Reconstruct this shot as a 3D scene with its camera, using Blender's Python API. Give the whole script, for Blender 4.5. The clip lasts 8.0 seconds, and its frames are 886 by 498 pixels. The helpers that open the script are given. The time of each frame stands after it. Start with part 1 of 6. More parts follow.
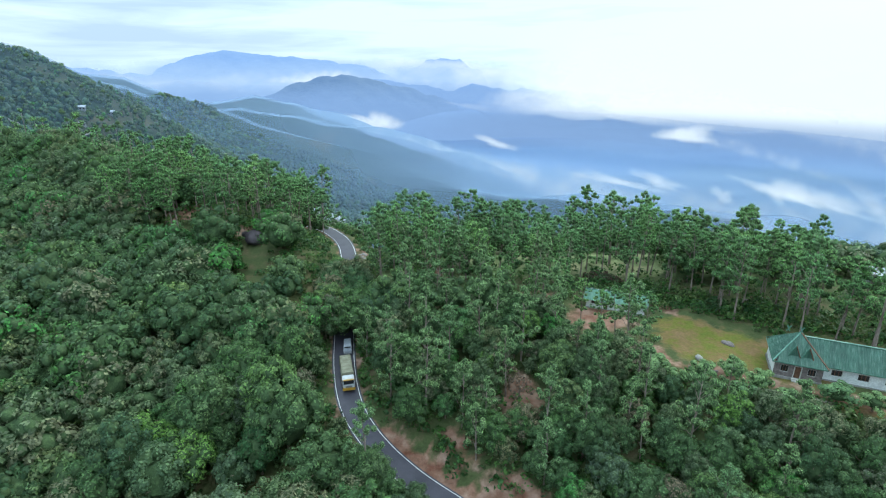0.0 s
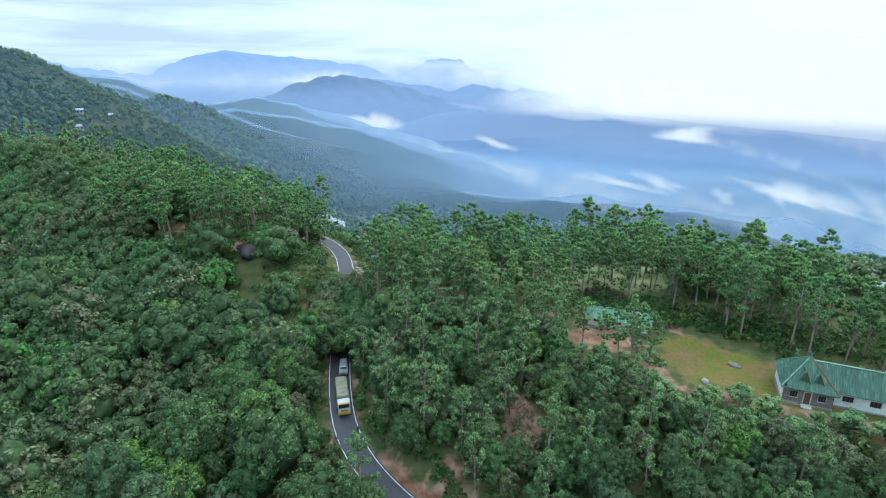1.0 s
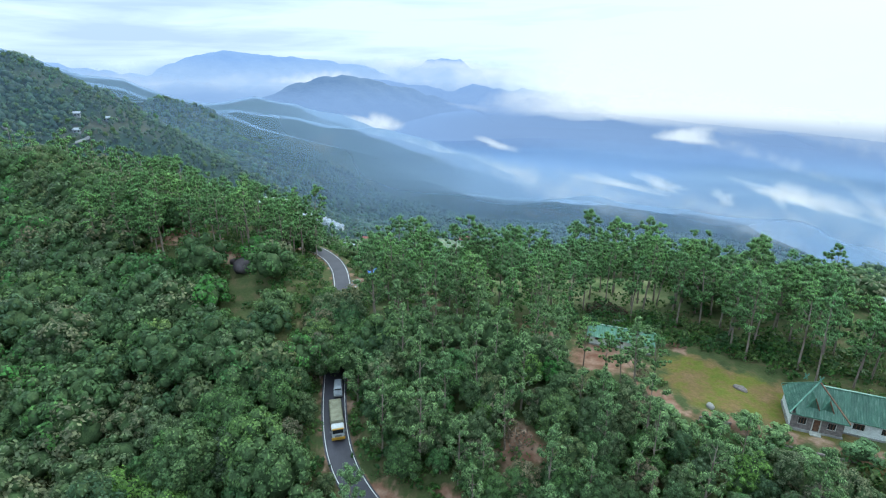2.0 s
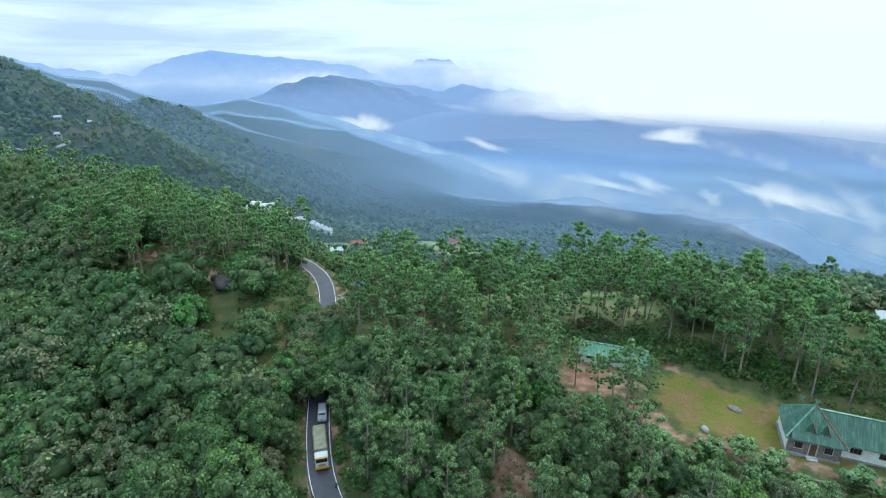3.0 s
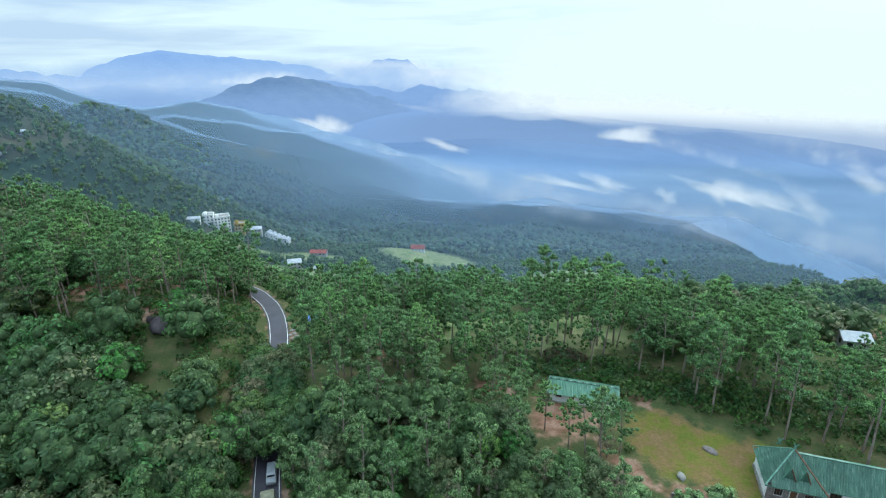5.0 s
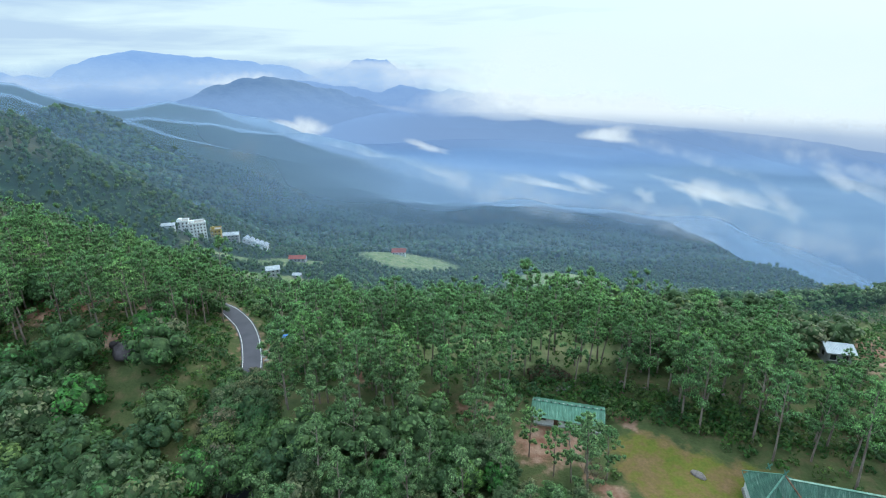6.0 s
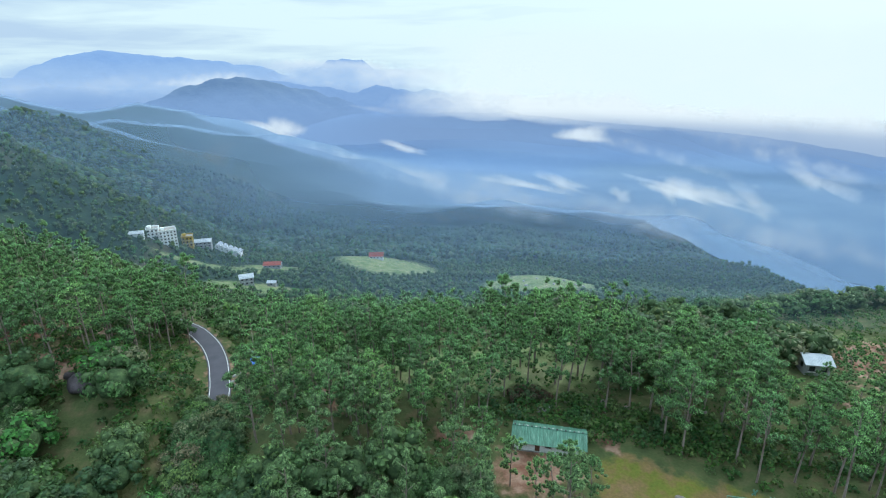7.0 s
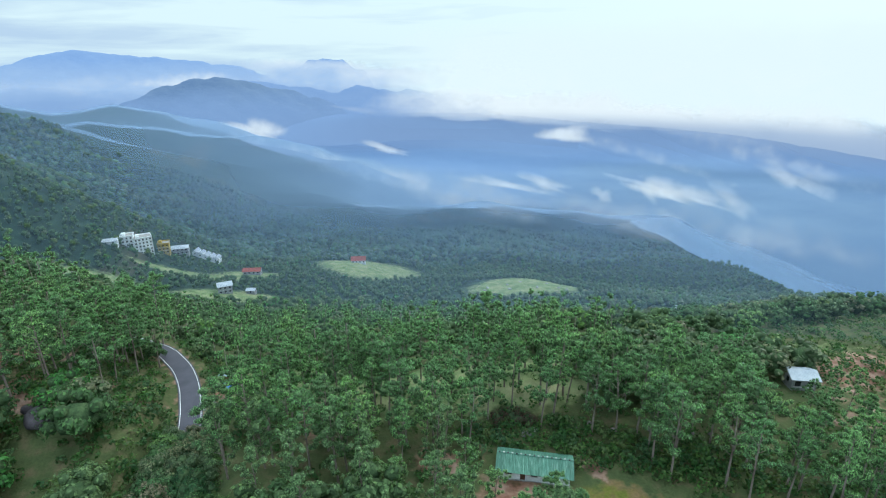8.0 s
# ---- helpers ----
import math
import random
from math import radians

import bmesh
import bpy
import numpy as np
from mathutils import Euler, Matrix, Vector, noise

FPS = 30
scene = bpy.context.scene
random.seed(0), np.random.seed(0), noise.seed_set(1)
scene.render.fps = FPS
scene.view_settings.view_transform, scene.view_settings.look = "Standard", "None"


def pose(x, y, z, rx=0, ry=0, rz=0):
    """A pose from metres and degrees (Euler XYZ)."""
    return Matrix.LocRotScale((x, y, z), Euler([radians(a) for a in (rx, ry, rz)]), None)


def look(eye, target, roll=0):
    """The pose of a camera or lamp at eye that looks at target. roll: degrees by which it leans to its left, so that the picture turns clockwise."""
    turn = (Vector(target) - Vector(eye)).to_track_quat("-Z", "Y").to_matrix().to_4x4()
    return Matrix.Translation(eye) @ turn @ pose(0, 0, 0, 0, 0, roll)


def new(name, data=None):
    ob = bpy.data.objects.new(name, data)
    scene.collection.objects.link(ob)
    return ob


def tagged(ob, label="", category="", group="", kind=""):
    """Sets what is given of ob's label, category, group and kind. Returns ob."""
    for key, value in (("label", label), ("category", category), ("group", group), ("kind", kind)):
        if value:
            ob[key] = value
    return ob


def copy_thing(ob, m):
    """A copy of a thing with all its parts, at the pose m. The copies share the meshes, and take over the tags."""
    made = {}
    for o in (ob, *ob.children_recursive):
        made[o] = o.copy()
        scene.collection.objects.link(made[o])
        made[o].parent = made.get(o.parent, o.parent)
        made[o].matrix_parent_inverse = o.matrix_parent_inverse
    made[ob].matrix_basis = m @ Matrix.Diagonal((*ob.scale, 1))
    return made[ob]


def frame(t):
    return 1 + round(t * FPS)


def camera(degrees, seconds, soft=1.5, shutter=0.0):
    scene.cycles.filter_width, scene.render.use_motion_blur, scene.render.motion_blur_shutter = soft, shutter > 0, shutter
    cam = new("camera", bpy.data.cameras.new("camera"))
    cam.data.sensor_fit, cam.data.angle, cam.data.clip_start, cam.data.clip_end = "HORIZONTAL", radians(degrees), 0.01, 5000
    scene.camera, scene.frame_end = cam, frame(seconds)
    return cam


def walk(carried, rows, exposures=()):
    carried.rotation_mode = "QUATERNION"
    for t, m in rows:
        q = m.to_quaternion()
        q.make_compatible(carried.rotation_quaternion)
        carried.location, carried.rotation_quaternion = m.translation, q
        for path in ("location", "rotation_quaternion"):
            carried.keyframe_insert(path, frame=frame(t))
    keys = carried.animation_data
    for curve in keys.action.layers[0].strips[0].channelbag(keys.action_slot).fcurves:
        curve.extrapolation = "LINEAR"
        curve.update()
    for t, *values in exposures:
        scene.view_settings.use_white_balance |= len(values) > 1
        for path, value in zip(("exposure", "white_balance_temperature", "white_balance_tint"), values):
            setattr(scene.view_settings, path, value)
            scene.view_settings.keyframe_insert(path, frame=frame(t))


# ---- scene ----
cam = camera(79.7, 8.0, soft=1.15)
# seconds, eye x, y, z, turn, pitch
PATH = [
    (0, -0.12, 0.42, 60.35, -0.28, -19.63),
    (0.5, 0.06, 2.38, 61.57, -0.26, -19.64),
    (1, 0.27, 4.30, 62.79, -0.24, -19.66),
    (1.5, 0.54, 6.23, 63.99, -0.19, -19.67),
    (2.8, 1.33, 11.46, 67.00, -0.80, -19.71),
    (3, 1.46, 12.30, 67.45, -1.36, -19.71),
    (3.5, 1.71, 14.48, 68.50, -2.62, -19.74),
    (4, 2.02, 16.80, 69.49, -3.75, -19.75),
    (4.5, 2.39, 19.22, 70.47, -4.80, -19.75),
    (5.8, 3.77, 25.47, 73.20, -7.05, -19.76),
    (6, 3.99, 26.44, 73.63, -7.65, -19.76),
    (6.5, 4.63, 28.83, 74.77, -9.27, -19.78),
    (7, 5.34, 31.20, 75.94, -10.12, -19.79),
    (7.5, 6.10, 33.57, 77.18, -11.11, -19.81),
    (8, 6.91, 35.94, 78.39, -12.02, -19.84),
]
walk(cam, [(t, pose(x, y, z, 90 + pitch, 0, turn)) for t, x, y, z, turn, pitch in PATH],
     [(0, 0.12, 6250, 8), (3.5, 0.04, 6250, 8), (8, -0.12, 6250, 8)])

# ---- sky and sun: bright overcast, hidden sun ahead and to the side ----
SUN_AZ, SUN_EL = radians(50), radians(38)


def node(tree, kind, **sets):
    n = tree.nodes.new(kind)
    for key, value in sets.items():
        if key in n.inputs:
            n.inputs[key].default_value = value
    return n


def make_world():
    world = bpy.data.worlds.new("overcast_sky")
    scene.world = world
    world.use_nodes = True
    nt = world.node_tree
    nt.nodes.clear()
    link = nt.links.new
    out = nt.nodes.new("ShaderNodeOutputWorld")
    bg = nt.nodes.new("ShaderNodeBackground")
    sky = nt.nodes.new("ShaderNodeTexSky")
    sky.sky_type, sky.sun_disc = "NISHITA", False
    sky.sun_elevation, sky.sun_rotation = SUN_EL, SUN_AZ
    sky.air_density, sky.dust_density = 1.2, 2.0
    dim = nt.nodes.new("ShaderNodeVectorMath")
    dim.operation = "SCALE"
    dim.inputs["Scale"].default_value = 0.1
    link(sky.outputs[0], dim.inputs[0])
    co = nt.nodes.new("ShaderNodeTexCoord")
    # cloud deck: long flat banks, brighter towards the hidden sun
    mp = nt.nodes.new("ShaderNodeMapping")
    mp.inputs["Scale"].default_value = (2.2, 2.2, 22.0)
    mp.inputs["Rotation"].default_value = (0.03, 0.0, 0.0)
    link(co.outputs["Generated"], mp.inputs[0])
    cl = node(nt, "ShaderNodeTexNoise", Scale=1.6, Detail=7.0, Roughness=0.52, Distortion=0.35)
    link(mp.outputs[0], cl.inputs["Vector"])
    ramp = nt.nodes.new("ShaderNodeValToRGB")
    ramp.color_ramp.elements[0].position, ramp.color_ramp.elements[1].position = 0.40, 0.66
    link(cl.outputs["Fac"], ramp.inputs[0])
    side = nt.nodes.new("ShaderNodeVectorMath")
    side.operation = "DOT_PRODUCT"
    side.inputs[1].default_value = (math.sin(SUN_AZ) * math.cos(SUN_EL), math.cos(SUN_AZ) * math.cos(SUN_EL), math.sin(SUN_EL))
    link(co.outputs["Generated"], side.inputs[0])
    near = nt.nodes.new("ShaderNodeMapRange")
    near.inputs["From Min"].default_value, near.inputs["From Max"].default_value = 0.25, 0.80
    link(side.outputs["Value"], near.inputs[0])
    add = nt.nodes.new("ShaderNodeMath")
    add.use_clamp = True
    link(ramp.outputs[0], add.inputs[0])
    link(near.outputs[0], add.inputs[1])
    cloud = nt.nodes.new("ShaderNodeMix")
    cloud.data_type = "RGBA"
    cloud.inputs[6].default_value = (0.58, 0.78, 1.0, 1)
    cloud.inputs[7].default_value = (0.86, 1.08, 1.14, 1)
    link(add.outputs[0], cloud.inputs[0])
    # an overcast sky is about three times as bright overhead as at the horizon
    xyz = nt.nodes.new("ShaderNodeSeparateXYZ")
    link(co.outputs["Generated"], xyz.inputs[0])
    over = nt.nodes.new("ShaderNodeMapRange")
    over.inputs["From Min"].default_value, over.inputs["From Max"].default_value = 0.18, 1.0
    over.inputs["To Min"].default_value, over.inputs["To Max"].default_value = 1.0, 3.2
    link(xyz.outputs[2], over.inputs[0])
    lift = nt.nodes.new("ShaderNodeVectorMath")
    lift.operation = "SCALE"
    link(cloud.outputs[2], lift.inputs[0])
    link(over.outputs[0], lift.inputs["Scale"])
    mix = nt.nodes.new("ShaderNodeMix")
    mix.data_type = "RGBA"
    mix.inputs[0].default_value = 0.9
    link(dim.outputs[0], mix.inputs[6])
    link(lift.outputs[0], mix.inputs[7])
    link(mix.outputs[2], bg.inputs[0])
    link(bg.outputs[0], out.inputs[0])


make_world()
sun = new("sun", bpy.data.lights.new("sun", "SUN"))
sun.data.energy, sun.data.angle, sun.data.color = 1.7, radians(13), (1.0, 0.97, 0.92)
sun.matrix_world = look((0, 0, 200), (-math.sin(SUN_AZ) * math.cos(SUN_EL), -math.cos(SUN_AZ) * math.cos(SUN_EL), 200 - math.sin(SUN_EL)))

# ---- materials ----


def shader(name, roughness=0.7, specular=0.3):
    mat = bpy.data.materials.new(name)
    mat.use_nodes = True
    nt = mat.node_tree
    b = nt.nodes["Principled BSDF"]
    b.inputs["Roughness"].default_value = roughness
    b.inputs["Specular IOR Level"].default_value = specular
    return mat, nt, b


def ramp_of(nt, source, stops):
    r = nt.nodes.new("ShaderNodeValToRGB")
    els = r.color_ramp.elements
    while len(els) < len(stops):
        els.new(0.5)
    for el, (at, col) in zip(els, stops):
        el.position, el.color = at, (*col, 1)
    nt.links.new(source, r.inputs[0])
    return r.outputs[0]


def noise_of(nt, scale, detail=5.0, rough=0.55, stretch=None, local=True):
    n = node(nt, "ShaderNodeTexNoise", Scale=scale, Detail=detail, Roughness=rough)
    co = nt.nodes.new("ShaderNodeTexCoord") if local else nt.nodes.new("ShaderNodeNewGeometry")
    src = co.outputs["Object"] if local else co.outputs["Position"]
    if stretch:
        mp = nt.nodes.new("ShaderNodeMapping")
        mp.inputs["Scale"].default_value = stretch
        nt.links.new(src, mp.inputs[0])
        src = mp.outputs[0]
    nt.links.new(src, n.inputs["Vector"])
    return n.outputs["Fac"]


def blend(nt, kind, fac, a, b):
    m = nt.nodes.new("ShaderNodeMix")
    m.data_type, m.blend_type = "RGBA", kind
    for slot, v in ((0, fac), (6, a), (7, b)):
        if isinstance(v, (int, float)):
            m.inputs[slot].default_value = v
        elif isinstance(v, tuple):
            m.inputs[slot].default_value = (*v, 1)
        else:
            nt.links.new(v, m.inputs[slot])
    return m.outputs[2]


def bump_of(nt, b, height, distance, strength=1.0):
    n = node(nt, "ShaderNodeBump", Distance=distance, Strength=strength)
    nt.links.new(height, n.inputs["Height"])
    nt.links.new(n.outputs[0], b.inputs["Normal"])


def mottled(name, dark, light, scale, roughness=0.75, bump=0.02, fine=8.0, stretch=None, specular=0.3):
    """A surface with two scales of variation and fine relief."""
    mat, nt, b = shader(name, roughness, specular)
    big = noise_of(nt, scale, 4.0, stretch=stretch)
    small = noise_of(nt, scale * fine, 4.0, stretch=stretch)
    col = ramp_of(nt, big, [(0.3, dark), (0.7, light)])
    grain = ramp_of(nt, small, [(0.25, (0.72, 0.72, 0.72)), (0.75, (1.2, 1.2, 1.2))])
    nt.links.new(blend(nt, "MULTIPLY", 0.8, col, grain), b.inputs["Base Color"])
    bump_of(nt, b, small, bump)
    return mat


def foliage(name, stops, by_tint=False, through_light=0.45, island=0.45):
    """Leaves: each tree takes its own hue, each leaf its own shade."""
    mat, nt, b = shader(name, 0.5, 0.25)
    if by_tint:
        at = nt.nodes.new("ShaderNodeAttribute")
        at.attribute_name = "tint"
        rnd = at.outputs["Fac"]
    else:
        rnd = nt.nodes.new("ShaderNodeObjectInfo").outputs["Random"]
    col = ramp_of(nt, rnd, stops)
    geo = nt.nodes.new("ShaderNodeNewGeometry")
    leaf = ramp_of(nt, geo.outputs["Random Per Island"], [(0.0, (1 - island, 1 - island * 0.9, 1 - island)), (0.55, (1.0, 1.0, 1.0)), (0.82, (1 + island * 0.9, 1 + island * 0.8, 1 + island * 0.6)), (1.0, (1 + island * 1.7, 1 + island * 1.5, 1 + island * 1.2))])
    col = blend(nt, "MULTIPLY", 1.0, col, leaf)
    col = blend(nt, "MULTIPLY", 0.7, col, ramp_of(nt, noise_of(nt, 1.3, 3.0, 0.6), [(0.32, (0.72, 0.74, 0.76)), (0.68, (1.28, 1.26, 1.2))]))
    nt.links.new(col, b.inputs["Base Color"])
    tr = nt.nodes.new("ShaderNodeBsdfTranslucent")
    nt.links.new(col, tr.inputs[0])
    mx = nt.nodes.new("ShaderNodeMixShader")
    mx.inputs[0].default_value = through_light
    nt.links.new(b.outputs[0], mx.inputs[1])
    nt.links.new(tr.outputs[0], mx.inputs[2])
    nt.links.new(mx.outputs[0], nt.nodes["Material Output"].inputs[0])
    return mat


BROAD = [(0.0, (0.040, 0.105, 0.040)), (0.10, (0.085, 0.165, 0.055)), (0.2, (0.048, 0.098, 0.046)), (0.3, (0.100, 0.172, 0.066)), (0.38, (0.118, 0.152, 0.088)), (0.46, (0.060, 0.135, 0.048)), (0.54, (0.165, 0.172, 0.104)), (0.62, (0.056, 0.112, 0.058)), (0.7, (0.128, 0.148, 0.072)), (0.78, (0.056, 0.215, 0.046)), (0.84, (0.098, 0.128, 0.084)), (0.9, (0.125, 0.240, 0.056)), (0.95, (0.170, 0.138, 0.098)), (1.0, (0.078, 0.120, 0.078))]
GUM = [(0.0, (0.165, 0.348, 0.122)), (0.3, (0.138, 0.298, 0.116)), (0.55, (0.198, 0.396, 0.122)), (0.75, (0.158, 0.331, 0.140)), (0.9, (0.218, 0.411, 0.126)), (1.0, (0.243, 0.428, 0.144))]
M_BROAD = foliage("broad_leaves", BROAD)
M_BROAD_T = foliage("wood_leaves", BROAD, by_tint=True)
M_GUM = foliage("gum_leaves", GUM, island=0.36)
M_YOUNG = foliage("young_gum_leaves", [(0.0, (0.155, 0.255, 0.112)), (0.5, (0.185, 0.290, 0.125)), (1.0, (0.130, 0.235, 0.110))], island=0.4)
M_GUM_T = foliage("gum_wood_leaves", GUM, by_tint=True)
M_SHRUB = foliage("shrub_leaves", [(0.0, (0.030, 0.085, 0.025)), (0.5, (0.055, 0.130, 0.030)), (0.75, (0.095, 0.140, 0.045)), (1.0, (0.045, 0.105, 0.045))], by_tint=True)
M_FAR_LEAVES = foliage("far_canopy", [(0.0, (0.016, 0.042, 0.028)), (0.35, (0.024, 0.060, 0.034)), (0.6, (0.034, 0.078, 0.038)), (0.8, (0.030, 0.058, 0.040)), (1.0, (0.066, 0.092, 0.046))], by_tint=True, through_light=0.1)
M_BARK = mottled("dark_bark", (0.10, 0.07, 0.05), (0.22, 0.17, 0.13), 1.2, 0.9, 0.02, stretch=(1, 1, 0.3))
M_PALE_BARK = mottled("pale_gum_bark", (0.09, 0.055, 0.045), (0.36, 0.30, 0.26), 0.5, 0.8, 0.01, stretch=(1, 1, 0.35))
# dark core colour that paints the shade inside crowns
M_CROWN_SHADE = mottled("crown_inner_shade", (0.032, 0.056, 0.026), (0.084, 0.132, 0.056), 0.9, 0.9, 0.12, 4.0, specular=0.1)
M_ASPHALT = mottled("dark_asphalt", (0.034, 0.031, 0.044), (0.056, 0.051, 0.068), 0.35, 0.55, 0.006, 30.0, specular=0.4)
M_LINE = mottled("road_paint", (0.45, 0.45, 0.45), (0.78, 0.78, 0.76), 1.5, 0.6, 0.002)
M_STONE = mottled("granite_boulder", (0.022, 0.016, 0.018), (0.085, 0.070, 0.078), 0.5, 0.85, 0.05)


def ground_material():
    """Forest floor, with soil, lawn and pale pasture where the plan has them."""
    mat, nt, b = shader("hill_ground", 0.95, 0.15)
    big, mid, fine = noise_of(nt, 0.045, 6.0), noise_of(nt, 0.35, 6.0), noise_of(nt, 2.2, 4.0)
    floor = ramp_of(nt, mid, [(0.25, (0.040, 0.055, 0.022)), (0.5, (0.060, 0.075, 0.028)), (0.75, (0.115, 0.085, 0.050))])
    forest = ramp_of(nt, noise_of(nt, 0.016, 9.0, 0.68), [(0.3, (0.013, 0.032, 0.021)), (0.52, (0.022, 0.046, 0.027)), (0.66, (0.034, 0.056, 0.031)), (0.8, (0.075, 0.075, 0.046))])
    soil = ramp_of(nt, mid, [(0.3, (0.120, 0.045, 0.028)), (0.5, (0.200, 0.112, 0.078)), (0.75, (0.32, 0.215, 0.165))])
    lawn = ramp_of(nt, noise_of(nt, 0.22, 7.0, 0.62), [(0.30, (0.072, 0.105, 0.018)), (0.44, (0.110, 0.112, 0.022)), (0.55, (0.145, 0.100, 0.040)), (0.70, (0.190, 0.115, 0.066))])
    pasture = ramp_of(nt, noise_of(nt, 0.12, 7.0, 0.6), [(0.3, (0.070, 0.120, 0.042)), (0.5, (0.150, 0.185, 0.080)), (0.75, (0.27, 0.25, 0.14))])
    zone = nt.nodes.new("ShaderNodeAttribute")
    zone.attribute_name = "zone"
    split = nt.nodes.new("ShaderNodeSeparateColor")
    nt.links.new(zone.outputs["Color"], split.inputs[0])
    far = nt.nodes.new("ShaderNodeAttribute")
    far.attribute_name = "woods"
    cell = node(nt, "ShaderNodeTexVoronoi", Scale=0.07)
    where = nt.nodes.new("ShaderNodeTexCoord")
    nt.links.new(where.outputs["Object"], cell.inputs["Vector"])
    # crown-sized cells: dark gaps between crowns painted into the forest colour
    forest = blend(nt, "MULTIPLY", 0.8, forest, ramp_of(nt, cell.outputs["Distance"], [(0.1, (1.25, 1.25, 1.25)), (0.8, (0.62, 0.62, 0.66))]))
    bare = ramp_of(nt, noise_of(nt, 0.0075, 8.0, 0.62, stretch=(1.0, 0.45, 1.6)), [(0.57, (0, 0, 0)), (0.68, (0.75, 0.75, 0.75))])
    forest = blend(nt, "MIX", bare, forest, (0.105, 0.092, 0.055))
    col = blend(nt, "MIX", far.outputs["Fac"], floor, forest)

    def ragged(source):
        m = nt.nodes.new("ShaderNodeMath")
        m.operation = "ADD"
        nt.links.new(source, m.inputs[0])
        nt.links.new(mid, m.inputs[1])
        r = nt.nodes.new("ShaderNodeMapRange")
        r.inputs["From Min"].default_value, r.inputs["From Max"].default_value = 0.85, 1.08
        nt.links.new(m.outputs[0], r.inputs[0])
        return r.outputs[0]

    col = blend(nt, "MIX", ragged(split.outputs[2]), col, pasture)
    col = blend(nt, "MIX", ragged(split.outputs[1]), col, lawn)
    col = blend(nt, "MIX", ragged(split.outputs[0]), col, soil)
    grain = ramp_of(nt, fine, [(0.25, (0.75, 0.75, 0.75)), (0.75, (1.2, 1.2, 1.2))])
    nt.links.new(blend(nt, "MULTIPLY", 0.8, col, grain), b.inputs["Base Color"])
    vor = node(nt, "ShaderNodeTexVoronoi", Scale=0.12)
    co = nt.nodes.new("ShaderNodeTexCoord")
    nt.links.new(co.outputs["Object"], vor.inputs["Vector"])
    inv = nt.nodes.new("ShaderNodeMath")
    inv.operation = "MULTIPLY_ADD"
    inv.inputs[1].default_value, inv.inputs[2].default_value = -1.0, 1.0
    nt.links.new(vor.outputs["Distance"], inv.inputs[0])
    crowns = nt.nodes.new("ShaderNodeMath")
    crowns.operation = "MULTIPLY"
    nt.links.new(inv.outputs[0], crowns.inputs[0])
    nt.links.new(far.outputs["Fac"], crowns.inputs[1])
    b1 = node(nt, "ShaderNodeBump", Distance=1.2)
    nt.links.new(crowns.outputs[0], b1.inputs["Height"])
    b2 = node(nt, "ShaderNodeBump", Distance=0.15)
    nt.links.new(fine, b2.inputs["Height"])
    nt.links.new(b1.outputs[0], b2.inputs["Normal"])
    nt.links.new(b2.outputs[0], b.inputs["Normal"])
    return mat


M_GROUND = ground_material()


def distance_material(name, dark, light, haze_glow):
    """Backdrop of far mountains: the blue haze of distance is put in as emission."""
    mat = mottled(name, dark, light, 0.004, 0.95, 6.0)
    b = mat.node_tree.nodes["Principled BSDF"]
    b.inputs["Emission Color"].default_value = (*haze_glow, 1)
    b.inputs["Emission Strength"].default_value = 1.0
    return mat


M_RIDGE = distance_material("hazed_blue_ridge", (0.020, 0.030, 0.028), (0.040, 0.050, 0.042), (0.100, 0.195, 0.41))
M_SLOPE = distance_material("hazed_blue_mountainside", (0.020, 0.028, 0.028), (0.036, 0.046, 0.040), (0.125, 0.235, 0.47))
M_FAR_RIDGE = distance_material("hazed_faint_ridge", (0.015, 0.022, 0.022), (0.030, 0.036, 0.034), (0.19, 0.34, 0.66))
M_RANGE = distance_material("hazed_pale_range", (0.015, 0.020, 0.020), (0.030, 0.036, 0.034), (0.22, 0.40, 0.76))


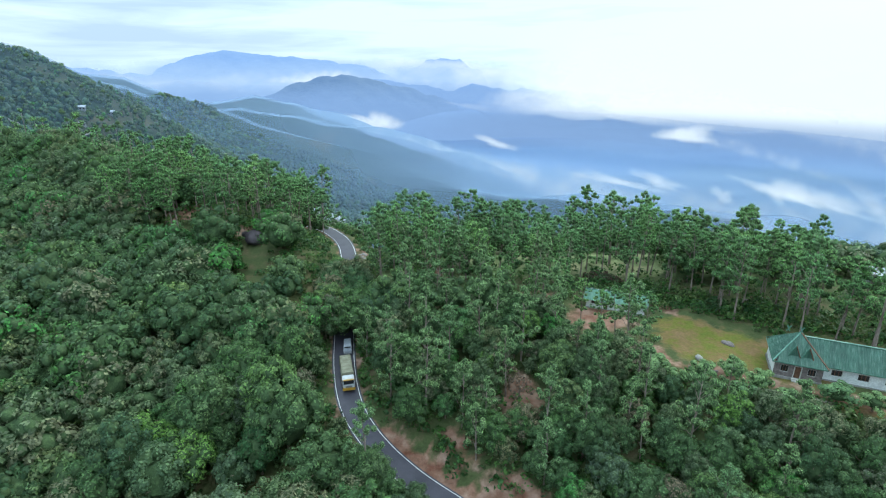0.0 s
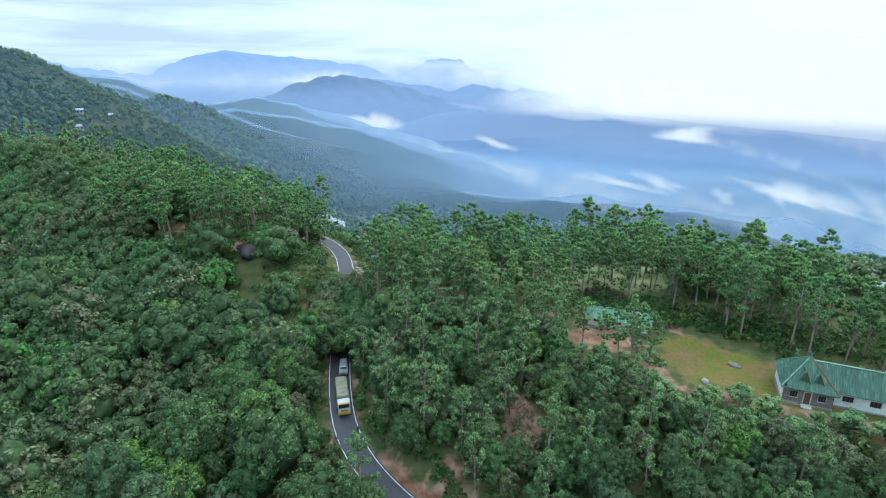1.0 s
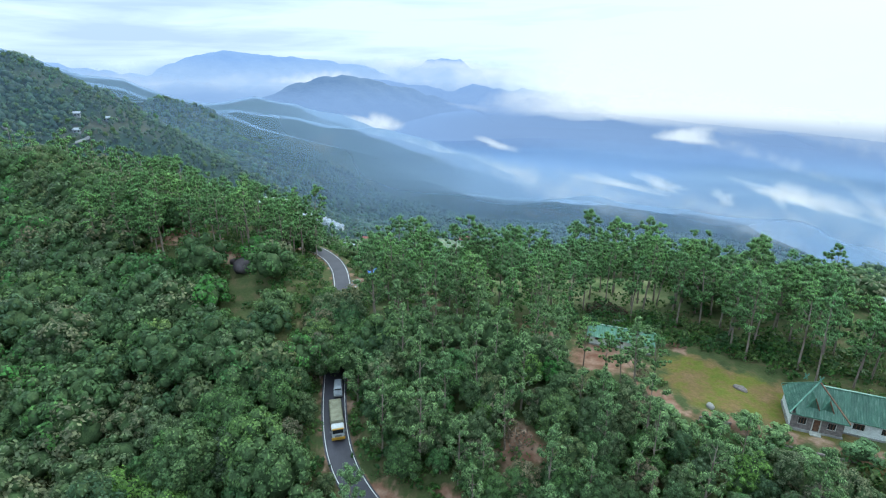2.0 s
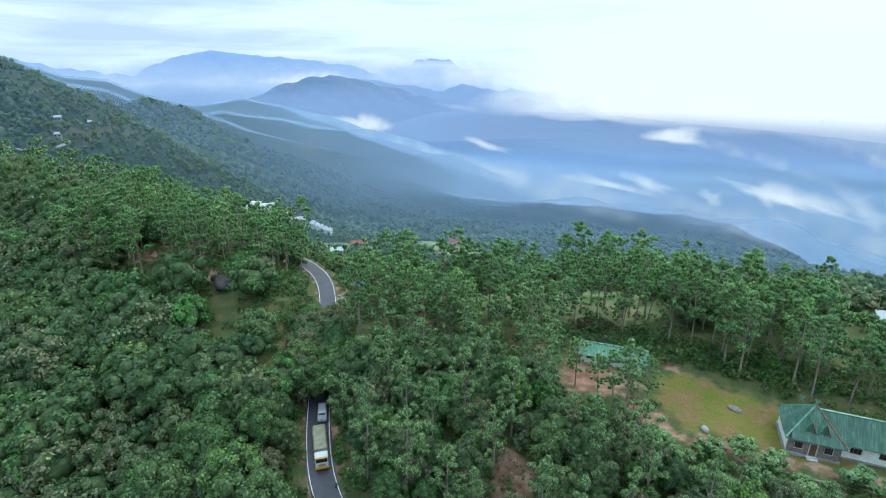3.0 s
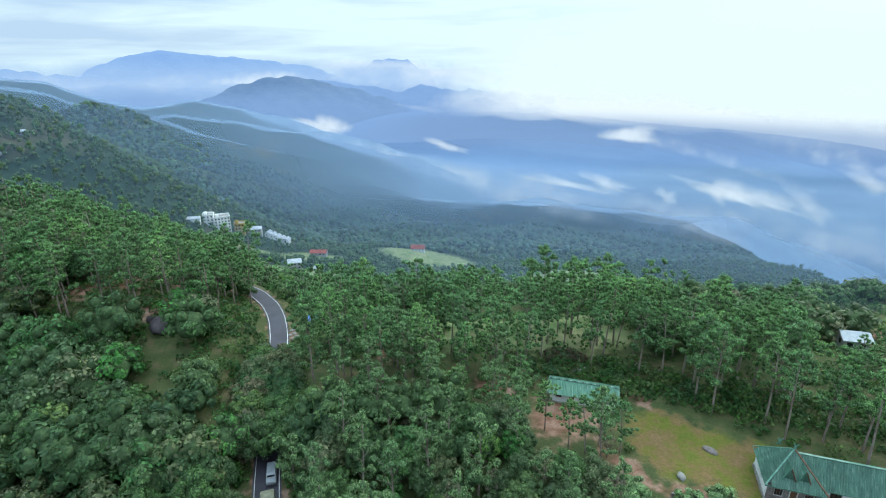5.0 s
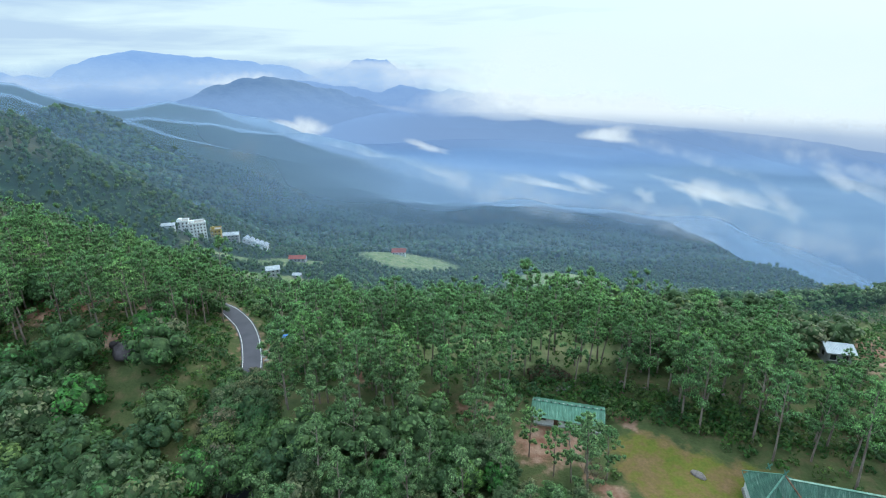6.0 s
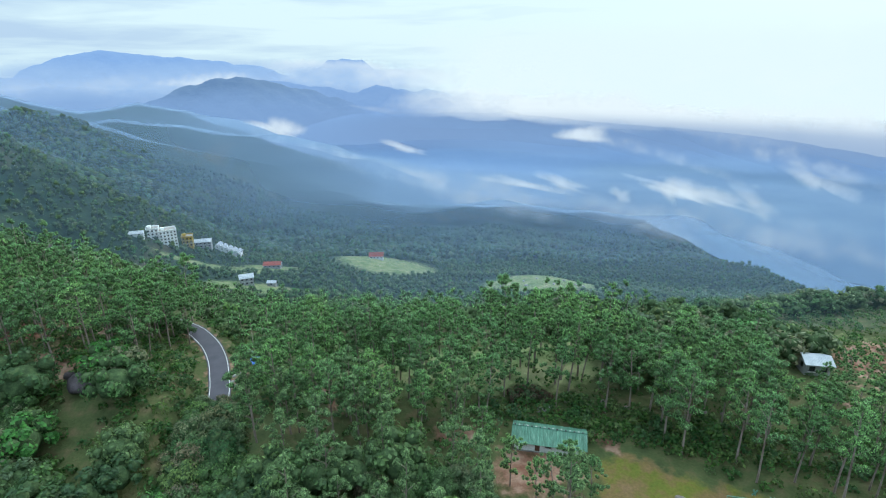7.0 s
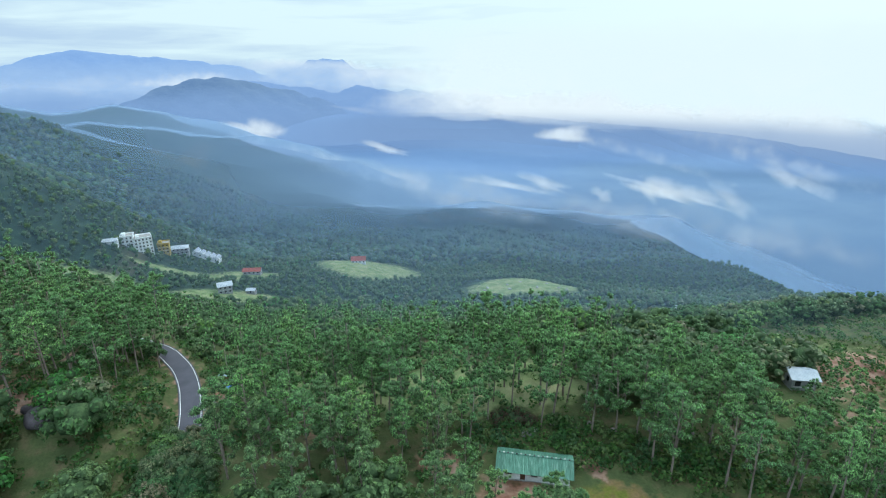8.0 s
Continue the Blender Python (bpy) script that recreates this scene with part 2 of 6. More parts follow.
def mist_material(name, colour, white, distant=False, most=1.0, ragged=True):
    """Mist and haze sheets: let through all but the share in the attribute 'thick'; the rest scatters light, or glows
    when distant.
    """
    mat = bpy.data.materials.new(name)
    mat.use_nodes = True
    nt = mat.node_tree
    nt.nodes.clear()
    out = nt.nodes.new("ShaderNodeOutputMaterial")
    tr = nt.nodes.new("ShaderNodeBsdfTransparent")
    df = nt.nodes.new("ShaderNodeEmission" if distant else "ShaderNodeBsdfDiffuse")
    thick = nt.nodes.new("ShaderNodeAttribute")
    thick.attribute_name = "thick"
    cloud = nt.nodes.new("ShaderNodeAttribute")
    cloud.attribute_name = "cloud"
    wisp = noise_of(nt, 0.0030, 7.0, 0.60, stretch=(1.0, 1.3, 1.8))
    sh = ramp_of(nt, wisp, [(0.48, (0, 0, 0)), (0.86, (1, 1, 1))])
    m = nt.nodes.new("ShaderNodeMath")
    m.operation = "MULTIPLY"
    nt.links.new(sh, m.inputs[0])
    nt.links.new(cloud.outputs["Fac"], m.inputs[1])
    up = nt.nodes.new("ShaderNodeMath")
    up.operation, up.use_clamp = "MAXIMUM", True
    if distant and ragged:
        # ragged edges
        eat = nt.nodes.new("ShaderNodeMath")
        eat.operation = "MULTIPLY"
        eat.inputs[1].default_value = 1.3
        nt.links.new(wisp, eat.inputs[0])
        grow = nt.nodes.new("ShaderNodeMath")
        grow.operation = "MULTIPLY"
        grow.inputs[1].default_value = 2.2
        nt.links.new(thick.outputs["Fac"], grow.inputs[0])
        rag = nt.nodes.new("ShaderNodeMath")
        rag.operation, rag.use_clamp = "SUBTRACT", True
        nt.links.new(grow.outputs[0], rag.inputs[0])
        nt.links.new(eat.outputs[0], rag.inputs[1])
        full = nt.nodes.new("ShaderNodeMath")
        full.operation = "MINIMUM"
        full.inputs[1].default_value = most
        nt.links.new(rag.outputs[0], full.inputs[0])
        nt.links.new(full.outputs[0], up.inputs[0])
    else:
        nt.links.new(thick.outputs["Fac"], up.inputs[0])
    nt.links.new(m.outputs[0], up.inputs[1])
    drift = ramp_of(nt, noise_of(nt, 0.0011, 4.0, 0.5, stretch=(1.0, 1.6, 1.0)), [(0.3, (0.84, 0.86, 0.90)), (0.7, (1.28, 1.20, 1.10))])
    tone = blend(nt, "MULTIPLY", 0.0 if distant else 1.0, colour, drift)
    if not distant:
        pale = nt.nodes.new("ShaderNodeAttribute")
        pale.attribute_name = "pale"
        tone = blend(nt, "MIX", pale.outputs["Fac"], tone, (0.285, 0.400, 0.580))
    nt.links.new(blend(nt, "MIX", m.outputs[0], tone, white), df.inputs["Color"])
    mx = nt.nodes.new("ShaderNodeMixShader")
    nt.links.new(up.outputs[0], mx.inputs[0])
    nt.links.new(tr.outputs[0], mx.inputs[1])
    if distant:
        nt.links.new(df.outputs[0], mx.inputs[2])
    else:
        # mist scatters light to both sides alike
        thru = nt.nodes.new("ShaderNodeBsdfTranslucent")
        nt.links.new(df.inputs["Color"].links[0].from_socket, thru.inputs[0])
        both = nt.nodes.new("ShaderNodeMixShader")
        nt.links.new(df.outputs[0], both.inputs[1])
        nt.links.new(thru.outputs[0], both.inputs[2])
        nt.links.new(both.outputs[0], mx.inputs[2])
    nt.links.new(mx.outputs[0], out.inputs[0])
    return mat


# distance: banks of mist and cloud whose haze is put in as emission
M_BLUE_HAZE = mist_material("blue_haze_glow", (0.26, 0.43, 0.74), (0.75, 0.86, 0.97), True, 0.78)
M_LOW_HAZE = mist_material("low_haze_glow", (0.235, 0.375, 0.63), (0.7, 0.82, 0.95), True, 0.8, ragged=False)
M_PALE_HAZE = mist_material("far_haze_glow", (0.40, 0.60, 0.90), (0.85, 0.95, 1.0), True, 0.92)
M_CLOUD = mist_material("cloud", (0.88, 1.03, 1.08), (0.98, 1.06, 1.08), True)
# colour of the sheet that stands in for blue distance haze
M_VALLEY_HAZE = mist_material("valley_haze_sheet", (0.225, 0.335, 0.515), (0.62, 0.72, 0.80))

# ---- mesh helpers ----


def mesh_of(name, verts, faces, material, smooth=False):
    me = bpy.data.meshes.new(name)
    me.from_pydata([tuple(map(float, v)) for v in verts], [], [tuple(map(int, f)) for f in faces])
    me.materials.append(material)
    if smooth:
        me.polygons.foreach_set("use_smooth", np.ones(len(me.polygons), dtype=bool))
    me.update()
    return me


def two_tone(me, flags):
    """Gives the faces flagged 1 the dark colour that paints shade inside the crown."""
    me.materials.append(M_CROWN_SHADE)
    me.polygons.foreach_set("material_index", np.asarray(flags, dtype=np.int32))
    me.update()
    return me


def part(name, bm, material, parent, label=""):
    """Links a bmesh as one mesh object under a thing or part."""
    me = bpy.data.meshes.new(name)
    bm.to_mesh(me)
    bm.free()
    me.materials.append(material)
    ob = new(name, me)
    if parent:
        ob.parent = parent
    return tagged(ob, label)


def box_into(bm, size, at, turn=0.0, bevel=0.0):
    made = bmesh.ops.create_cube(bm, size=1.0, matrix=Matrix.Translation(at) @ Matrix.Rotation(turn, 4, "Z") @ Matrix.Diagonal((*size, 1)))
    if bevel:
        edges = list({e for v in made["verts"] for e in v.link_edges})
        bmesh.ops.bevel(bm, geom=edges, offset=bevel, segments=2, affect="EDGES")
    return bm


def box(size, at, turn=0.0, bevel=0.0):
    return box_into(bmesh.new(), size, at, turn, bevel)


def attribute(me, name, values):
    at = me.attributes.new(name, "FLOAT", "POINT")
    at.data.foreach_set("value", np.asarray(values, dtype=np.float32))


# ---- the lie of the land ----


def smax(a, b, k):
    """The higher of two surfaces, with a rounded seam k metres deep."""
    h = np.clip(0.5 + 0.5 * (a - b) / k, 0, 1)
    return b * (1 - h) + a * h + k * h * (1 - h)


def ridge(x, y, crest, fall):
    """Height of a ridge that falls off on both sides of a crest line."""
    best = np.full(np.shape(x), -1e9)
    for (ax, ay, az), (bx, by, bz) in zip(crest, crest[1:]):
        dx, dy = bx - ax, by - ay
        s = np.clip(((x - ax) * dx + (y - ay) * dy) / (dx * dx + dy * dy), 0, 1)
        d = np.hypot(x - ax - s * dx, y - ay - s * dy)
        best = np.maximum(best, az + (bz - az) * s - fall * (np.sqrt(d * d + 144) - 12))
    return best


ROAD_Y = [20, 48, 57.5, 63.4, 65.9, 68.95, 72.7, 76.1, 80.2, 86, 93.5, 105, 120, 137.3, 148, 156, 165.5, 173, 178]
ROAD_X = [52, 20, 8, 0.25, -3.15, -6.8, -10.7, -13.5, -16.05, -18, -19.6, -21.3, -23.3, -25.2, -27.8, -31, -37, -46, -58]
ROAD_Z = [-8, -5.2, -3.3, -2.5, -2.2, -1.5, -0.5, 0.5, 1.7, 3.0, 3.8, 5.1, 6.8, 8.4, 8.5, 8.5, 8.2, 8, 8]
SPUR_NEAR = [(-600, 250, 186), (-384, 488, 70), (-409, 557, 57), (-424, 632, 36), (-330, 760, -60)]
SPUR_MID = [(-800, 640, 130), (-491, 755, 26), (-494, 851, 14), (-478, 955, 1), (-428, 1069, -30), (-250, 1150, -130)]
SPUR_FAR = [(-1216, 1546, 97), (-679, 1686, -74), (-641, 1784, -68), (-579, 1885, -76), (-471, 1994, -124), (-322, 2101, -207), (-152, 2198, -278), (14, 2280, -365), (248, 2344, -488)]
SPUR_BACK = [(-900, 1150, 60), (-502, 1254, -66), (-474, 1326, -62), (-428, 1401, -68), (-348, 1482, -104), (-238, 1561, -160), (-112, 1633, -214), (11, 1694, -275), (184, 1741, -360)]
VALLEY = -390.0
# the broad mountainside under the cloud bank
SLOPE_CREST = [(2750 * math.sin(radians(a)), 2750 * math.cos(radians(a)), 70 - 2750 * math.tan(radians(e))) for a, e in ((2, 5.6), (9, 5.2), (16, 5.2), (22, 5.6), (28, 6.0), (34, 6.2), (41, 6.6), (47, 7.2), (53, 8.0), (60, 9.0))]


def bumps(x, y, size, seed):
    """Soft rolling unevenness, about -1 to 1."""
    a, b = x / size, y / size
    return (np.sin(1.7 * a + 0.9 * b + seed) * np.cos(1.3 * b - 0.6 * a + 2 * seed) + 0.5 * np.sin(3.1 * a - 2.3 * b + 3 * seed) + 0.35 * np.sin(5.3 * b + 4.1 * a + seed)) / 1.6


def road_side(x, y):
    """Distance across the road from its middle line, and the road's height."""
    line = np.stack([ROAD_X, ROAD_Y], 1)
    best, high = np.full(np.shape(x), 1e9), np.zeros(np.shape(x))
    for i in range(len(line) - 1):
        (ax, ay), (bx, by) = line[i], line[i + 1]
        dx, dy = bx - ax, by - ay
        s = np.clip(((x - ax) * dx + (y - ay) * dy) / (dx * dx + dy * dy), 0, 1)
        d = np.hypot(x - ax - s * dx, y - ay - s * dy)
        nearer = d < best
        best = np.where(nearer, d, best)
        high = np.where(nearer, ROAD_Z[i] + (ROAD_Z[i + 1] - ROAD_Z[i]) * s, high)
    return best, high


def land(x, y):
    x, y = np.asarray(x, dtype=float), np.asarray(y, dtype=float)
    # wooded hill beside the road, with its crest running away and up
    al, p = (x + 45) * -0.83 + (y - 130) * 0.555, (x + 45) * -0.555 + (y - 130) * -0.83
    hill = 17 + 0.12 * np.minimum(al, 112) - 0.45 * (np.sqrt(p * p + 36) - 6) - 0.10 * np.maximum(0, al - 120) - 0.22 * np.maximum(0, -p - 45)
    # terrace of the houses, falling off towards the road bend and the open side
    edge = 90 - 0.475 * (np.maximum(x, -15) - 20)
    terrace = 9.3 - 0.4 * np.maximum(0, edge - y) - 0.16 * np.maximum(0, x - 124) - 0.25 * np.maximum(0, x - 190)
    # long slope behind, down into the valley
    down = np.maximum(0, y - 138 + 14 * np.clip((x - 75) / 40, 0, 1))
    back = 9 - 0.29 * np.minimum(down, 190) - 0.20 * np.maximum(0, down - 190) - 0.12 * np.clip(x, -400, 200) * np.clip((y - 165) / 120, 0, 1) - 0.12 * np.maximum(0, x - 180) - (0.13 * np.clip(y - 165, 0, 230) + 0.06 * np.clip(y - 395, 0, 200)) * (1 - 0.45 * np.clip((x - 60) / 150, 0, 1))
    z = smax(hill, np.minimum(terrace, back), 6)
    z = np.where(y < 200, z, smax(np.maximum(hill, -500), back, 6))
    # the slope breaks off towards the open side
    z = z - 0.75 * np.maximum(0, 0.8 * x - 0.25 * y - 240) * np.clip((y - 200) / 60, 0, 1)
    # pasture knolls
    for kx, ky, top, r in ((166, 438, 11.0, 58), (34, 590, 10.0, 70), (238, 318, 7.0, 36), (372, 330, 6.0, 70)):
        z = z + top * np.exp(-((x - kx) ** 2 + (y - ky) ** 2) / (r * r))
    z = smax(z, ridge(x, y, SPUR_NEAR, 0.66), 25)
    z = smax(z, ridge(x, y, SPUR_MID, 0.58), 25)
    z = smax(z, ridge(x, y, SPUR_BACK, 0.36), 30)
    z = smax(z, ridge(x, y, SPUR_FAR, 0.42), 30)
    far = np.clip((np.hypot(x, y) - 260) / 500, 0, 1)
    z = z + far * (9 * bumps(x, y, 95, 1.0) + 16 * bumps(x, y, 260, 2.0))
    z = smax(z, VALLEY + 34 * bumps(x, y, 620, 3.0) + 12 * bumps(x, y, 190, 7.0), 40)
    z = z + (1 - far) * 0.5 * bumps(x, y, 7, 4.0)
    d, high = road_side(x, y)
    w = np.clip((8.0 - d) / 4.5, 0, 1)
    w = w * w * (3 - 2 * w)
    return z * (1 - w) + (high - 0.06) * w


def height(x, y):
    return float(land(np.array([x]), np.array([y]))[0])


def spread(low, fine_low, fine_high, high, step, grow):
    mid = list(np.arange(fine_low, fine_high + step, step))
    s, v = step, fine_low
    left = []
    while v > low:
        s *= grow
        v -= s
        left.append(max(v, low))
    s, v = step, mid[-1]
    right = []
    while v < high:
        s *= grow
        v += s
        right.append(min(v, high))
    return np.array(left[::-1] + mid + right)


def sheet(xs, ys, zs):
    nx, ny = len(xs), len(ys)
    gx, gy = np.meshgrid(xs, ys)
    verts = np.stack([gx.ravel(), gy.ravel(), zs.ravel()], 1)
    i = np.arange(ny - 1)[:, None] * nx + np.arange(nx - 1)[None, :]
    faces = np.stack([i, i + 1, i + nx + 1, i + nx], -1).reshape(-1, 4)
    return verts, faces


def within(x, y, cx, cy, rx, ry, turn=0.0):
    c, s = math.cos(turn), math.sin(turn)
    u, v = (x - cx) * c + (y - cy) * s, -(x - cx) * s + (y - cy) * c
    return np.clip(1.35 - np.sqrt((u / rx) ** 2 + (v / ry) ** 2), 0, 1) * 1.0


def zones(x, y):
    """Shares of bare soil, lawn and pasture."""
    d, _ = road_side(x, y)
    soil = np.clip((4.6 - d) / 1.6, 0, 1) * 0.5
    soil = np.maximum(soil, np.clip((4.9 - d) / 0.8, 0, 1) * (y < 77) * (x > np.interp(y, ROAD_Y, ROAD_X)) * 0.9)
    for a in ((33, 101, 9, 8, 0.2), (50, 79.3, 13, 3.2, -0.42), (39, 88, 2.6, 9, 0.5), (68, 70.8, 15, 2.6, -0.42), (49.5, 106, 2.5, 6, 0.1), (236, 318, 34, 18, -0.1), (-28, 64.5, 12, 5, 0.1), (-50, 139, 12, 9, 0.4), (-66, 150, 20, 9, 0.6), (14, 78, 5, 5, 0), (-20.8, 143.5, 2.6, 6, 0.2), (-1, 128, 2.5, 9, 0.3), (22, 112, 6, 4, 0), (117, 107, 25, 14, 0.2), (128, 122, 22, 10, 0.2), (3, 71.5, 6.5, 2.4, -0.75), (13, 62, 9, 3.2, -0.7)):
        soil = np.maximum(soil, within(x, y, *a) * (0.75 if a[2] < 25 else 0.45))
    lawn = np.zeros_like(soil)
    for a in ((51, 91, 9, 12, 0.45), (60, 84, 12, 9, -0.42), (76, 66, 16, 5, -0.42)):
        lawn = np.maximum(lawn, within(x, y, *a))
    past = np.zeros_like(soil)
    for a in ((164, 430, 56, 34, -0.1), (42, 568, 62, 58, -0.25), (-68, 400, 44, 24, 0), (60, 135, 80, 13, 0), (-8, 152, 16, 14, 0.3), (-105, 480, 60, 12, 0.1), (-170, 418, 42, 20, 0.1), (-70, 500, 34, 14, 0.1)):
        past = np.maximum(past, within(x, y, *a))
    return soil, lawn, past


def ground():
    xs = spread(-3600, -190, 200, 4300, 2.2, 1.075)
    ys = spread(-250, 34, 300, 4920, 2.2, 1.075)
    gx, gy = np.meshgrid(xs, ys)
    zs = land(gx, gy)
    verts, faces = sheet(xs, ys, zs)
    me = mesh_of("ground", verts, faces, M_GROUND, True)
    x, y = verts[:, 0], verts[:, 1]
    soil, lawn, past = zones(x, y)
    zone = me.color_attributes.new("zone", "FLOAT_COLOR", "POINT")
    zone.data.foreach_set("color", np.stack([soil, lawn, past, np.ones_like(soil)], 1).astype(np.float32).ravel())
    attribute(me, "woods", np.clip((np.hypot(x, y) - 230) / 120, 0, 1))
    tagged(new("ground", me), "wooded hillside of red soil, grass and forest floor", "ground", kind="structure")


ground()


def mist():
    """Sheet standing in for distance haze and mist over the far slopes and the valley floor."""
    # on the ground's own lines, so that it nowhere dips into the land
    xs = spread(-3600, -190, 200, 4300, 2.2, 1.075)
    xs = np.concatenate([xs[xs < -190], np.arange(-190, 201, 12), xs[xs > 203]])
    ys = spread(-250, 34, 300, 4920, 2.2, 1.075)
    ys = np.concatenate([np.arange(180, 301, 8), ys[ys > 303]])
    gx, gy = np.meshgrid(xs, ys)
    z = land(gx, gy)
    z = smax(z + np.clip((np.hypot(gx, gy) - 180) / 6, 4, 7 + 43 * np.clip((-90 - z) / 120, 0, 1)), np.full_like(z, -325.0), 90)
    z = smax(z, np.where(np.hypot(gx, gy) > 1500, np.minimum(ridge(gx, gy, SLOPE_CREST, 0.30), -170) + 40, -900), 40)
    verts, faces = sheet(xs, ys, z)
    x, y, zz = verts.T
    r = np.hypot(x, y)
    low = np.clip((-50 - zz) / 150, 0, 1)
    me = mesh_of("valley_haze_sheet", verts, faces, M_VALLEY_HAZE, True)
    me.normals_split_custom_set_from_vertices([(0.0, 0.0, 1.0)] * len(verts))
    # haze put in as opacity that grows with distance from the viewpoint
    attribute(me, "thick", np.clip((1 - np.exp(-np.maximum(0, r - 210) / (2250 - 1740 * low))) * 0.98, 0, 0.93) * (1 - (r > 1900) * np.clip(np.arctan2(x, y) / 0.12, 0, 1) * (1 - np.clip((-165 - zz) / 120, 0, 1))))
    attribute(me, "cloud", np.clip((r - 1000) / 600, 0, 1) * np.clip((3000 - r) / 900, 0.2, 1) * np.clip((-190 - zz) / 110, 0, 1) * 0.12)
    # paler haze colour by bearing and distance from the viewpoint
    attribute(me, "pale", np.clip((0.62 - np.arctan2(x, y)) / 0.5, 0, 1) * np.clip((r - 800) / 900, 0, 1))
    tagged(new("valley_haze_sheet", me), "see-through sheet of blue distance haze and mist over the far slopes and valley", "mist", kind="structure")


mist()


def mountain(name, crest, fall, label, material=None):
    cx, cy = [c[0] for c in crest], [c[1] for c in crest]
    xs = np.linspace(min(cx) - 700, max(cx) + 700, 110)
    ys = np.linspace(min(cy) - 650, min(max(cy) + 300, 4890), 60)
    gx, gy = np.meshgrid(xs, ys)
    z = ridge(gx, gy, crest, fall)
    deep = np.clip((np.max([c[2] for c in crest]) - z) / 150, 0.10, 1)
    z = z + deep * (26 * bumps(gx, gy, 130, 5.0) + 9 * bumps(gx, gy, 48, 6.0)) + 7 * bumps(gx, gy, 62, 8.0) + 3 * bumps(gx, gy, 27, 2.0)
    verts, faces = sheet(xs, ys, np.maximum(z, VALLEY - 40))
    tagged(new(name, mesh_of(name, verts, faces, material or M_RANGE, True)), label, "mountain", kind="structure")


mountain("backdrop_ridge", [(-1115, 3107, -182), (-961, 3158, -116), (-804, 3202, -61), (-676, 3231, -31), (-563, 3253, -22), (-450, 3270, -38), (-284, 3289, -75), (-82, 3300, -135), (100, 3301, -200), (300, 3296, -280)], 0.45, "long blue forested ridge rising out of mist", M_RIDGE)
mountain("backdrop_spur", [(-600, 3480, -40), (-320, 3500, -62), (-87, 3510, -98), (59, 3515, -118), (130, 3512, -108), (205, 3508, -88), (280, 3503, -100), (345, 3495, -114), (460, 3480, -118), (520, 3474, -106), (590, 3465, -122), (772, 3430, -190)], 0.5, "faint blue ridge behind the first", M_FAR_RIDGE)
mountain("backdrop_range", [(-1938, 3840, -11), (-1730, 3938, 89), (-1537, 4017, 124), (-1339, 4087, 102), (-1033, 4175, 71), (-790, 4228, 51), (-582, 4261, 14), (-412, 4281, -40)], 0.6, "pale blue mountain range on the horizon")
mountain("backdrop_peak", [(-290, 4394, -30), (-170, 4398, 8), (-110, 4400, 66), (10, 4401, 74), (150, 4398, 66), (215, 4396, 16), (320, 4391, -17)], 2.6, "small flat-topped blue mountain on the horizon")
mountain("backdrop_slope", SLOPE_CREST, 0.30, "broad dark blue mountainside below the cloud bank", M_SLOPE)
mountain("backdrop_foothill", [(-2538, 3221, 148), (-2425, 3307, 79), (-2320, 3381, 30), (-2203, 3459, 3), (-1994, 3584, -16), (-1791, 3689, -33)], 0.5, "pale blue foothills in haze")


def curtain(name, distance, low, high, strength, az, cloud, material, foot=0.01):
    """A glowing sheet of mist and haze standing between two ridges, thick at its foot."""
    na, nz = 60, 14
    a = np.radians(np.linspace(az[0], az[1], na))
    h = np.linspace(0, 1, nz)
    ga, gh = np.meshgrid(a, h)
    verts = np.stack([np.sin(ga) * distance, np.cos(ga) * distance, low + (high - low) * gh], -1).reshape(-1, 3)
    i = np.arange(nz - 1)[:, None] * na + np.arange(na - 1)[None, :]
    faces = np.stack([i, i + 1, i + na + 1, i + na], -1).reshape(-1, 4)
    me = mesh_of(name, verts, faces, material, True)
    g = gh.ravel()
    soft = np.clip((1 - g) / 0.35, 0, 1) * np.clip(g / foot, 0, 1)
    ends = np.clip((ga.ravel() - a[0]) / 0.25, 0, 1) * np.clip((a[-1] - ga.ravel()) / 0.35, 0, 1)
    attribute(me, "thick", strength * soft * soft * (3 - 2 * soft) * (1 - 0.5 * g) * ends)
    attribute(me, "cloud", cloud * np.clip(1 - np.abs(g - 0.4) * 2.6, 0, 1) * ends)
    tagged(new(name, me), "self-lit sheet of pale mist and haze between the ridges", "mist", kind="structure")


curtain("mist_haze_bank", 2350, -322, 45, 0.92, (-64, 26), 0.0, M_BLUE_HAZE, 0.10)
# extra haze sheet added to soften the foot of the mountainside
curtain("mist_haze_bank", 2250, -314, -110, 1.0, (-8, 78), 0.0, M_LOW_HAZE, 0.5)
VEIL = mist_material("thin_haze", (0.26, 0.39, 0.58), (0.6, 0.7, 0.8))


